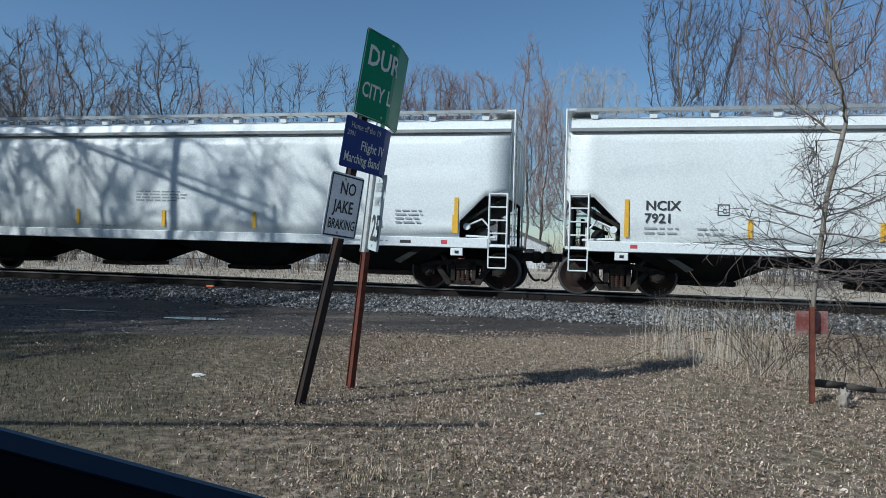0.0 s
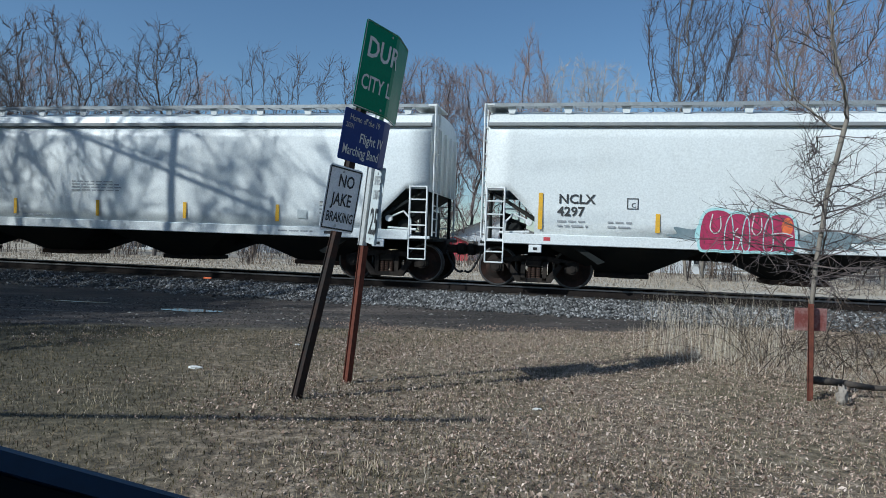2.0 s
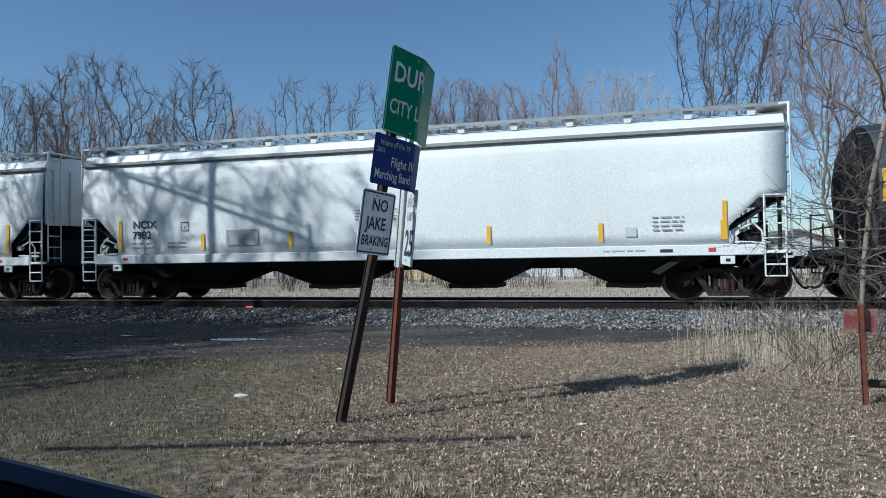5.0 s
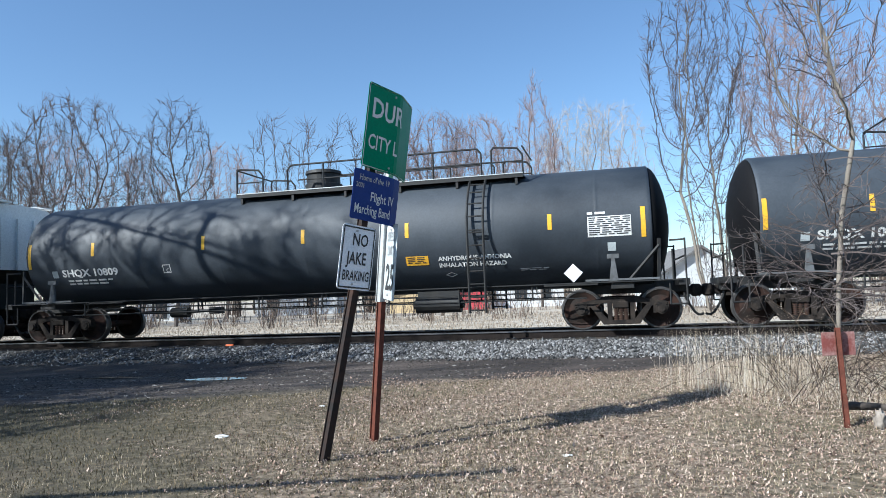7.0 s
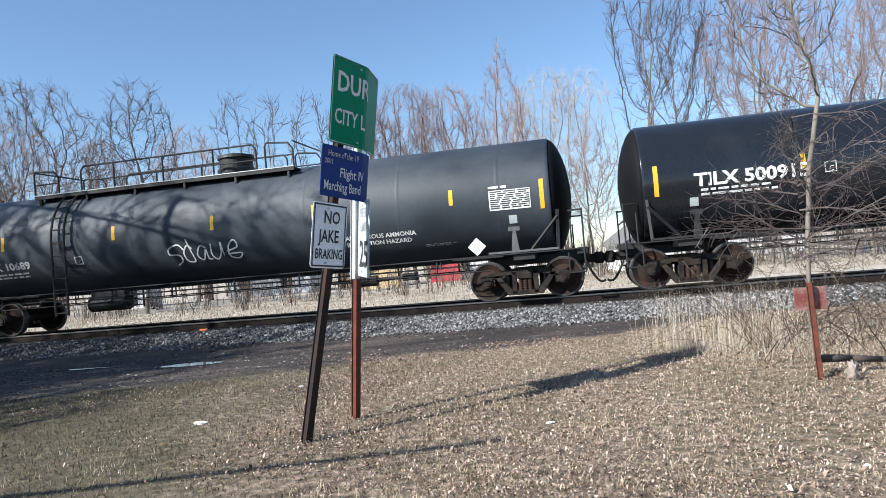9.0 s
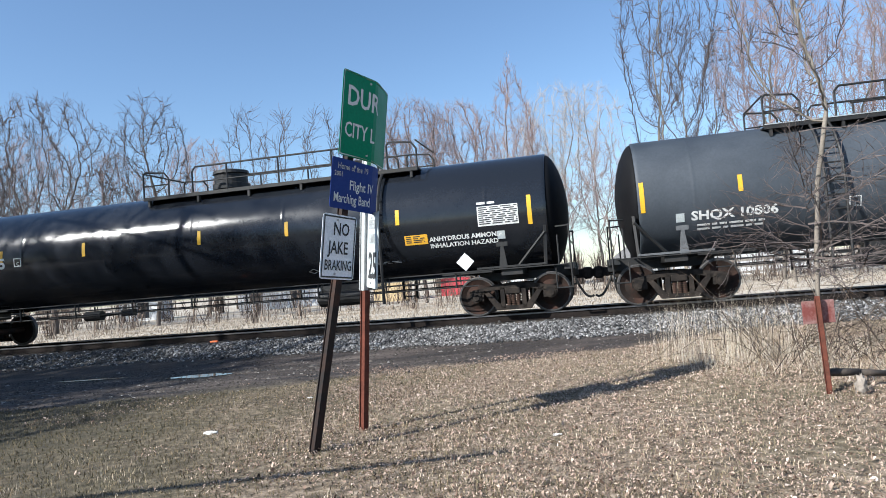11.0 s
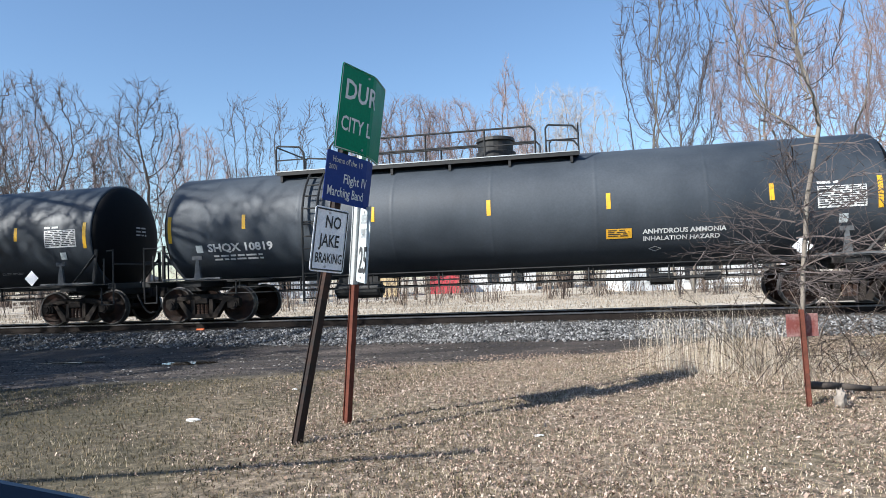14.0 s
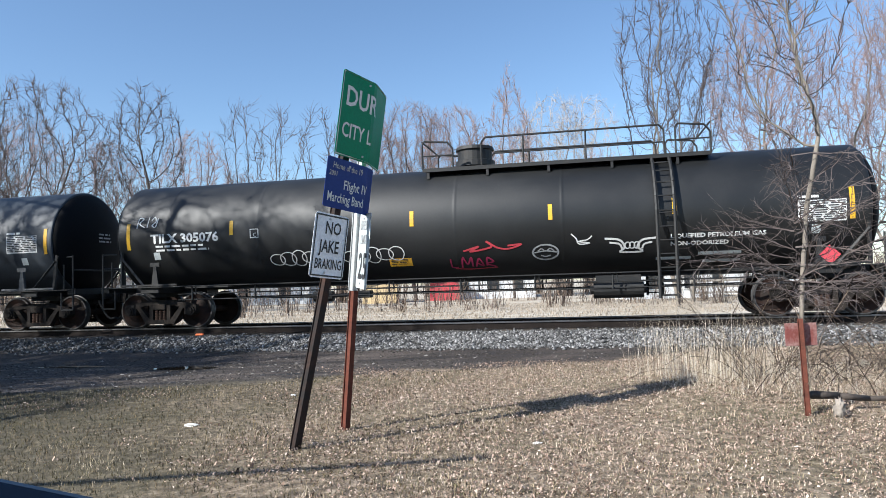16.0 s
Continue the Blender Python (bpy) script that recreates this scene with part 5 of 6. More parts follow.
def build_signs():
    post = part("road_sign", u_channel([(-1.247, 6.24, -0.25), (-1.232, 6.24, 0.0), (-0.944, 6.38, 1.5), (-0.846, 6.45, 2.18), (-0.666, 6.53, 3.26)], 0.082), M["post_dark"])
    tagged(post, "leaning pair of posts carrying bent road signs", "road sign")
    p2 = part("post", u_channel([(-0.905, 7.06, -0.25), (-0.885, 7.06, 0.0), (-0.76, 7.02, 1.40)], 0.072), M["post_rust"], post, "rust-brown steel post")
    part("post", u_channel([(-0.775, 7.02, 1.40), (-0.70, 6.98, 2.2), (-0.60, 6.94, 3.0)], 0.072), M["galv"], post, "bare galvanised upper post")
    right = (0.55, 0.835, -0.06)
    sign_plate(post, "sign_panel", plate_frame((-1.083, 6.14, 1.543), right, (0.14, 0.0, 1.0)), 0.455, 0.59, 0.035, M["sign_white"], M["ink"], "white regulatory sign, no jake braking", None,
               [("NO", 0.140, 0.405, 0.112, 0.86, 0.016, M["ink"]), ("JAKE", 0.090, 0.235, 0.112, 0.79, 0.016, M["ink"]), ("BRAKING", 0.050, 0.085, 0.090, 0.67, 0.014, M["ink"])], 0.014)
    sign_plate(post, "sign_panel", plate_frame((-0.952, 6.18, 2.177), right, (0.14, 0.0, 1.0)), 0.73, 0.46, 0.02, M["sign_blue"], None, "blue town band sign with cream lettering", (0.54, 20, 0.05),
               [("Home of the 19", 0.075, 0.365, 0.055, 0.84, 0.004, M["sign_gold"]), ("2001", 0.035, 0.295, 0.045, 0.92, 0.004, M["sign_gold"]), ("Flight IV", 0.245, 0.190, 0.086, 0.86, 0.012, M["sign_letter"]),
                ("Marching Band", 0.040, 0.060, 0.086, 0.70, 0.012, M["sign_letter"])])
    sign_plate(post, "sign_panel", plate_frame((-0.842, 6.23, 2.655), right, (0.14, 0.0, 1.0)), 0.92, 0.79, 0.03, M["sign_green"], M["sign_letter"], "green city limit sign, folded back at one side", (0.47, 25, 0.03),
               [("DUR", 0.065, 0.48, 0.178, 0.92, 0.020, M["sign_letter"]), ("CITY L", 0.055, 0.185, 0.135, 0.77, 0.014, M["sign_letter"])], 0.008)
    sign_plate(post, "sign_panel", plate_frame((-0.765, 7.00, 1.435), (0.33, -0.94, 0.0), (0.10, -0.04, 1.0)), 0.45, 0.74, 0.03, M["grey_patch"], None, "weathered speed limit sign seen nearly edge on", None,
               [("SPEED", 0.07, 0.58, 0.09, 0.8, 0.01, M["grey_ink"]), ("LIMIT", 0.09, 0.44, 0.09, 0.8, 0.01, M["grey_ink"]), ("25", 0.07, 0.10, 0.25, 0.95, 0.02, M["ink"])], 0.012)
    # low rusted marker
    mk = part("marker_post", u_channel([(3.715, 6.82, -0.3), (3.705, 6.82, 0.0), (3.665, 6.80, 0.99)], 0.03), M["post_rust"])
    tagged(mk, "low rusted steel post with a peeling red plate", "marker post")
    bm = bmesh.new()
    box(bm, (3.505, 6.852, 0.72), (3.825, 6.859, 0.945), 0.002)
    part("marker_plate", bm, M["marker"], mk, "red plate with peeling paint")


build_signs()

# ---------------------------------------------------------------- trees


def colonize(seed, height, foot, radius, points, step, trunk_r, profile="round", stems=1, lean=0.0, twigs=2, twig_len=0.5, tip=0.009, up=0.25, reach=4.0):
    """Grows a bare tree into a cloud of free space; gives verts and triangles of (trunk and limbs), (twigs)."""
    rng = np.random.default_rng(seed)
    f = rng.random(points * 3) ** 0.8
    if profile == "round":
        k = np.sqrt(np.maximum(0, 1 - (1.75 * f - 0.80) ** 2))
    elif profile == "vase":
        k = 0.25 + 0.75 * np.sqrt(f) * np.minimum(1, (1.04 - f) * 4)
    else:
        k = np.minimum(1, 0.35 + 1.5 * f) * np.minimum(1, (1.03 - f) * 2.2)
    a, q = rng.uniform(0, math.tau, len(f)), np.sqrt(rng.random(len(f)))
    cloud = np.stack([np.cos(a) * q * k * radius + lean * f * height, np.sin(a) * q * k * radius, foot + f * (height - foot)], 1)
    lump = np.array([noise.noise(Vector(c) * (1.6 / radius) + Vector((seed, 0, 0))) for c in cloud])
    cloud = cloud[np.argsort(-0.5 * lump + rng.random(len(f)))][:points]
    pos, par = [np.zeros(3)], [-1]
    for i in range(stems):
        d = np.array([lean, 0, 1.0]) if stems == 1 else np.array([math.cos(i * 2.4) * 0.22, math.sin(i * 2.4) * 0.22, 1.0])
        last = 0
        while pos[last][2] < foot * (1 if stems == 1 else rng.uniform(0.8, 1.5)):
            d = d + rng.normal(0, 0.05, 3) * (1, 1, 0)
            pos.append(pos[last] + d / np.linalg.norm(d) * step)
            par.append(last)
            last = len(pos) - 1
    P = np.array(pos)
    dist = np.linalg.norm(cloud[:, None] - P[None], axis=2)
    near, best = dist.argmin(1), dist.min(1)
    for _ in range(90):
        act = best < (reach if _ > 6 else reach * 2.5)
        if not act.any():
            break
        pull = {}
        for i in np.nonzero(act)[0]:
            v = cloud[i] - P[near[i]]
            pull.setdefault(near[i], []).append(v / np.linalg.norm(v))
        fresh = []
        for n, vs in pull.items():
            d = np.sum(vs, 0) / len(vs) + rng.normal(0, 0.13, 3) + np.array([0, 0, up * 0.3])
            fresh.append(P[n] + d / np.linalg.norm(d) * step * rng.uniform(0.8, 1.15))
            par.append(n)
        fresh = np.array(fresh)
        base = len(P)
        P = np.vstack([P, fresh])
        dn = np.linalg.norm(cloud[:, None] - fresh[None], axis=2)
        j, m = dn.argmin(1), dn.min(1)
        closer = m < best
        near, best = np.where(closer, base + j, near), np.where(closer, m, best)
        keep = best > step * 1.7
        cloud, near, best = cloud[keep], near[keep], best[keep]
        if not len(cloud) or len(P) > points * 5:
            break
    n = len(P)
    load = np.zeros(n)
    kids = [[] for _ in range(n)]
    for i in range(n - 1, 0, -1):
        if not kids[i]:
            load[i] = 1
        kids[par[i]].append(i)
        load[par[i]] += load[i]
    rad = np.minimum(tip * 0.8 * load ** 0.48, trunk_r)
    out = [([], []), ([], [])]

    def sweep(pts, rs, sides, which):
        vs, fs = out[which]
        base = len(vs)
        for i, p in enumerate(pts):
            e = pts[min(i + 1, len(pts) - 1)] - pts[max(i - 1, 0)]
            e = e / (np.linalg.norm(e) + 1e-9)
            u = np.cross(e, (0.31, 0.77, 0.55))
            u /= np.linalg.norm(u) + 1e-9
            w = np.cross(e, u)
            for t in range(sides):
                c = t / sides * math.tau
                vs.append(p + rs[i] * (math.cos(c) * u + math.sin(c) * w))
        for i in range(len(pts) - 1):
            for t in range(sides):
                a0, a1 = base + i * sides + t, base + i * sides + (t + 1) % sides
                fs.append((a0, a1, a1 + sides))
                fs.append((a0, a1 + sides, a0 + sides))

    todo = [(0, -1)]
    while todo:
        i, p = todo.pop()
        chain = [p, i] if p >= 0 else [i]
        while kids[i]:
            ks = sorted(kids[i], key=lambda c: -load[c])
            for c in ks[1:]:
                todo.append((c, i))
            i = ks[0]
            chain.append(i)
        rs = rad[chain].copy()
        if p >= 0:
            rs[0] = rs[1] * 1.05
        big = rs[0] > trunk_r * 0.16
        sweep(P[chain], rs, 7 if rs[0] > trunk_r * 0.4 else (5 if big else 3), 0 if big else 1)
    thin = np.nonzero(load < 9)[0]
    for i in thin:
        if par[i] < 0:
            continue
        e = P[i] - P[par[i]]
        e /= np.linalg.norm(e) + 1e-9
        for _ in range(twigs):
            d = e + rng.normal(0, 0.5, 3) + np.array([0, 0, 0.35])
            d /= np.linalg.norm(d)
            d2 = d + rng.normal(0, 0.35, 3) + np.array([0, 0, 0.15])
            L = twig_len * rng.uniform(0.5, 1.25)
            p0 = P[i] - e * step * rng.random()
            p1 = p0 + d * L * 0.5
            sweep(np.array([p0, p1, p1 + d2 / np.linalg.norm(d2) * L * 0.5]), (tip * 0.85, tip * 0.7, tip * 0.45), 3, 1)
    return out


def tree_meshes(bark, twig, **kw):
    (v0, f0), (v1, f1) = colonize(**kw)
    meshes = []
    for nm, v, f, m in (("trunk", v0, f0, bark), ("crown", v1, f1, twig)):
        me = bpy.data.meshes.new(nm)
        v, f = np.asarray(v, np.float32), np.asarray(f, np.int32)
        me.vertices.add(len(v))
        me.vertices.foreach_set("co", v.ravel())
        me.loops.add(f.size)
        me.loops.foreach_set("vertex_index", f.ravel())
        me.polygons.add(len(f))
        me.polygons.foreach_set("loop_start", np.arange(0, f.size, 3, dtype=np.int32))
        me.update(calc_edges=True)
        me.polygons.foreach_set("use_smooth", [True] * len(me.polygons))
        me.materials.append(m)
        meshes.append(me)
    return meshes


def plant(meshes, x, y, z, size, turn, label, group="bare trees along the line"):
    root = empty("tree", pose(x, y, z, 0, 0, turn) @ Matrix.Scale(size, 4))
    tagged(root, label, "tree", group)
    part("trunk", meshes[0], None, root)
    part("crown", meshes[1], None, root)
    return root


def plant_trees():
    bark, grey, rosy, pale_t = M["bark"], M["twig_grey"], M["twig_red"], M["twig_pale"]
    oak = [tree_meshes(bark, grey, seed=11, height=14.5, foot=2.6, radius=5.0, points=1500, step=0.36, trunk_r=0.30, profile="round", twigs=3, twig_len=0.8, tip=0.014, reach=3),
           tree_meshes(bark, grey, seed=23, height=13.8, foot=3.4, radius=2.8, points=900, step=0.30, trunk_r=0.22, profile="round", twigs=3, twig_len=0.7, tip=0.013, reach=2.5)]
    red = [tree_meshes(bark, rosy, seed=31, height=14.0, foot=2.0, radius=3.4, points=1300, step=0.33, trunk_r=0.20, profile="round", twigs=4, twig_len=0.8, tip=0.014, up=0.7, reach=2.5),
           tree_meshes(bark, rosy, seed=37, height=16.5, foot=3.0, radius=2.4, points=900, step=0.36, trunk_r=0.20, profile="column", twigs=4, twig_len=0.9, tip=0.014, up=1.0, reach=2.5)]
    clump = tree_meshes(bark, grey, seed=41, height=15.0, foot=4.5, radius=2.4, points=420, step=0.5, trunk_r=0.17, profile="vase", stems=4, twigs=3, twig_len=1.0, tip=0.015, up=1.6, reach=3)
    pale = tree_meshes(M["bark_pale"], pale_t, seed=53, height=19.0, foot=4.0, radius=4.4, points=900, step=0.5, trunk_r=0.24, profile="round", twigs=4, twig_len=1.1, tip=0.015, up=0.9, reach=3.5)
    multi = tree_meshes(M["bark_pale"], grey, seed=63, height=15.5, foot=4.2, radius=3.3, points=850, step=0.36, trunk_r=0.24, profile="vase", stems=5, twigs=3, twig_len=0.75, tip=0.012, up=1.0, reach=2.5)
    tallr = tree_meshes(M["bark_pale"], rosy, seed=67, height=15.8, foot=4.0, radius=3.0, points=1200, step=0.33, trunk_r=0.24, profile="column", twigs=4, twig_len=0.7, tip=0.011, up=0.7, reach=2.5)
    thicket = tree_meshes(bark, grey, seed=83, height=6.6, foot=0.8, radius=3.3, points=1300, step=0.26, trunk_r=0.16, profile="round", twigs=5, twig_len=0.6, tip=0.013, up=0.3, reach=2)
    g, r, th, pl = "grey leafless broad-crowned tree beyond the track", "leafless tree with dense reddish twigs", "slender leafless grey tree in a clump", "pale-barked leafless tree behind the others"
    rows = [
        (oak[0], -22.4, 40, 0.95, 20, g), (oak[1], -16.5, 40, 0.98, 100, g), (oak[0], -30.5, 43, 0.92, 200, g), (oak[1], -26.4, 41, 0.86, 250, g),
        (red[0], -18.6, 55, 1.0, 30, r), (red[0], -15.4, 57, 0.78, 130, r), (red[0], -30, 52, 1.05, 10, r), (red[0], -25, 54, 0.95, 80, r),
        (clump, -13.4, 50, 1.0, 0, th), (clump, -10.8, 50, 0.97, 140, th), (clump, -8.1, 52, 1.0, 70, th),
        (red[1], -6.4, 57, 0.92, 10, r), (red[0], -4.6, 58, 1.14, 90, r), (red[0], -1.4, 58, 1.19, 210, r), (red[0], 2.2, 58, 1.16, 140, r), (red[1], 0.4, 61, 1.02, 330, r), (red[1], 4.2, 60, 0.98, 70, r),
        (red[1], 6.5, 55, 1.15, 0, r), (red[1], 8.4, 60, 1.0, 200, r), (pale, 12.0, 66, 1.0, 100, pl), (pale, 15.8, 68, 1.02, 0, pl), (pale, 9.6, 70, 0.9, 210, pl),
        (multi, 11.4, 32, 1.0, 60, "tall forked leafless tree with pale bark"), (multi, 13.6, 36, 0.92, 190, "tall forked leafless tree with pale bark"),
        (tallr, 15.2, 30, 1.0, 170, r), (tallr, 19.2, 30, 0.92, 280, r), (tallr, 17.2, 35, 1.0, 30, r), (tallr, 8.6, 36, 0.55, 120, r), (tallr, 6.6, 39, 0.5, 20, r), (red[1], 22.5, 33, 0.9, 90, r), (tallr, 24.5, 36, 1.0, 190, r),
    ]
    for me, x, y, s, a, lab in rows:
        plant(me, x, y, 0.0, s, a, lab)
    # small crooked tree beside the marker
    small = tree_meshes(M["bark_pale"], grey, seed=74, height=6.2, foot=3.1, radius=1.15, points=260, step=0.14, trunk_r=0.055, profile="vase", twigs=2, twig_len=0.32, tip=0.0062, up=0.8, reach=1.2)
    tree = plant(small, 4.80, 9.0, 0.05, 1.0, 200, "small crooked leafless tree with tangled twigs")
    for me in side_shoots(75):
        part("branch", me, M["twig_grey"], tree)
    # unseen trees across the road shading passing cars; thickets added to darken the lane
    for me, x, y, s, a in ((oak[0], -20.5, 9.6, 1.12, 0), (oak[1], -15.8, 8.6, 1.02, 140), (oak[0], -25.0, 11.0, 1.1, 160), (thicket, -13.0, 9.9, 1.0, 40), (thicket, -16.2, 12.2, 1.05, 130), (thicket, -11.6, 6.2, 0.8, 260), (thicket, -18.4, 10.0, 1.0, 310), (thicket, -12.2, 11.2, 0.8, 90)):
        plant(me, x, y, 0.0, s, a, "bare broad tree beside the road" if me is not thicket else "unseen low thicket tree, added to shade the lane", "trees across the road")


def side_shoots(seed):
    """Long thin branches, drooping and forking, from the lower trunk."""
    rng = np.random.default_rng(seed)
    made = []

    def shoot(p, d, length, r, lev):
        seg = 6 if lev == 0 else 4
        ring = None
        for i in range(seg + 1):
            k = len(verts)
            q = r * (1 - 0.75 * i / seg)
            for c in range(3):
                t = c / 3 * math.tau
                u = np.cross(d, (0.31, 0.77, 0.55))
                u /= np.linalg.norm(u)
                verts.append(p + q * (math.cos(t) * u + math.sin(t) * np.cross(d, u)))
            if ring is not None:
                for c in range(3):
                    faces.append((ring + c, ring + (c + 1) % 3, k + (c + 1) % 3, k + c))
            ring = k
            if lev < 2 and i > 0:
                for _ in range(2 if lev == 0 else 1):
                    e = d + rng.normal(0, 0.5, 3)
                    shoot(p, e / np.linalg.norm(e), length * rng.uniform(0.25, 0.5), max(0.0035, r * 0.5), lev + 1)
            d = d + rng.normal(0, 0.13, 3) + np.array([0, 0, 0.02 if lev == 0 else 0.0])
            d /= np.linalg.norm(d)
            p = p + d * length / seg
    for i in range(34):
        z = 0.9 + 1.25 * rng.random() ** 0.8 if i < 26 else rng.uniform(2.1, 3.0)
        a = rng.uniform(0, math.tau)
        d = np.array([math.cos(a), math.sin(a), rng.uniform(-0.10, 0.45)])
        verts, faces = [], []
        shoot(np.array([0.0, 0.0, z]), d / np.linalg.norm(d), rng.uniform(0.7, 1.6), rng.uniform(0.007, 0.014), 0)
        made.append(mesh_of("branch", verts, faces))
    return made


plant_trees()


def cable(a, b, r, sag):
    """A hanging cable from a to b."""
    a, b = Vector(a), Vector(b)
    bm = bmesh.new()
    pts = [a.lerp(b, i / 24) - Vector((0, 0, sag * 4 * (i / 24) * (1 - i / 24))) for i in range(25)]
    pipe(bm, pts, r, 6)
    ob = part("overhead_cable", bm, M["black"])
    tagged(ob, "unseen black cable strung to cast shadow lines", "cable", "cables along the road")


def utility_pole(x, y, h, r=0.14, arm=True):
    bm = bmesh.new()
    tube(bm, (x, y, -0.5), (x, y, h), r, 12, r * 0.75)
    pole = part("utility_pole", bm, M["fence_wood"])
    tagged(pole, "unseen pole added to carry the cables beside the road", "utility pole", "utility poles")
    if arm:
        bm = bmesh.new()
        box(bm, (x - 0.06, y - 0.7, h - 0.8), (x + 0.06, y + 0.7, h - 0.68), 0.01)
        part("crossarm", bm, M["fence_wood"], pole)


def poles_and_cables():
    cable((-27.7, 15.33, 14.2), (-12.2, 11.9, 8.69), 0.06, 0.0)
    cable((-27.7, 15.25, 14.0), (-12.2, 11.9, 9.0), 0.03, 0.0)
    # unseen poles added to hold the cables and cast a pole shadow
    utility_pole(-27.7, 15.3, 14.5)
    utility_pole(-14.92, 12.5, 10.9, 0.11, False)
    utility_pole(-12.2, 11.9, 9.1, 0.05, False)
    # unseen slack line on thin rods, added to cast the streaks on the turf
    cable((-9.6, 1.52, 5.1), (-5.65, 1.93, 5.03), 0.05, 0.06)
    utility_pole(-9.6, 1.52, 5.2, 0.012, False)
    utility_pole(-5.65, 1.93, 5.1, 0.012, False)


poles_and_cables()

# ---------------------------------------------------------------- beyond the track


def gable_house(x, y, w, d, h, roof_h, turn, wall, label, openings):
    house = empty("house", pose(x, y, 0.0, 0, 0, turn))
    tagged(house, label, "house", "houses beyond the track")
    bm = bmesh.new()
    prism(bm, [(-w / 2, -0.2), (w / 2, -0.2), (w / 2, h), (0, h + roof_h), (-w / 2, h)], -d / 2, d / 2)
    part("wall", bm, wall, house)
    bm = bmesh.new()
    for s in (-1, 1):
        prism(bm, [(0, h + roof_h + 0.02), (0, h + roof_h + 0.16), (s * (w / 2 + 0.35), h - 0.12), (s * (w / 2 + 0.35), h - 0.26)], -d / 2 - 0.3, d / 2 + 0.3)
    part("roof", bm, M["roof"], house, "grey shingle gable roof")
    for ox, oz, ow, oh in openings:
        bm = bmesh.new()
        box(bm, (ox - ow / 2 - 0.06, -d / 2 - 0.05, oz - 0.06), (ox + ow / 2 + 0.06, -d / 2 + 0.02, oz + oh + 0.06), 0.01)
        win = part("window", bm, M["white"], house)
        bm = bmesh.new()
        box(bm, (ox - ow / 2, -d / 2 - 0.06, oz), (ox + ow / 2, -d / 2 - 0.052, oz + oh))
        part("pane", bm, M["dark_glass"], win, "dark window pane")
    return house


gable_house(14.9, 46, 5.2, 6, 2.0, 1.7, 0, M["siding"], "small white gabled house with grey roof", [(-1.2, 0.7, 0.8, 1.0), (1.2, 0.7, 0.8, 1.0)])
gable_house(-24.0, 56, 3.0, 3, 2.2, 0.5, 0, M["siding"], "low white shed with a dark doorway", [(0.4, 0.3, 0.9, 1.4)])
gable_house(-14.0, 62, 7.0, 6, 2.1, 1.4, 0, M["siding"], "white bungalow behind bare brush", [(-2, 0.8, 1.0, 0.9), (1.5, 0.8, 1.0, 0.9)])
gable_house(4.5, 60, 8.0, 6, 2.2, 1.5, 0, M["siding"], "pale house half hidden by saplings", [(-2, 0.8, 1.0, 0.9), (0.5, 0.8, 1.0, 0.9), (2.6, 0.8, 0.8, 0.9)])
gable_house(-4.0, 54, 2.6, 3, 1.75, 0.25, 0, M["tan"], "tan plywood shed in the brush", [])
gable_house(1.0, 57, 2.4, 3, 1.7, 0.3, 0, M["red"], "small red shed among saplings", [])
gable_house(22.0, 52, 9.0, 6, 1.9, 1.3, 0, M["siding"], "long pale house beyond the gravel", [(-2, 0.7, 1.0, 0.9), (2, 0.7, 1.0, 0.9)])


def board_fence(x, y, n, gap, turn):
    fence = empty("fence", pose(x, y, 0.1, 0, 0, turn))
    tagged(fence, "weathered grey rail fence beyond the gravel", "fence")
    for i in range(n):
        bm = bmesh.new()
        box(bm, (i * gap - 0.05, -0.05, -0.2), (i * gap + 0.05, 0.05, 1.2), 0.01)
        part("fence_post", bm, M["fence_wood"], fence)
    for z in (0.3, 0.65, 1.0):
        bm = bmesh.new()
        box(bm, (0, -0.07, z), ((n - 1) * gap, -0.05, z + 0.13), 0.01)
        part("fence_rail", bm, M["fence_wood"], fence)


board_fence(15.0, 40.0, 9, 1.8, -4)
board_fence(-30.0, 50.0, 5, 1.6, 4)


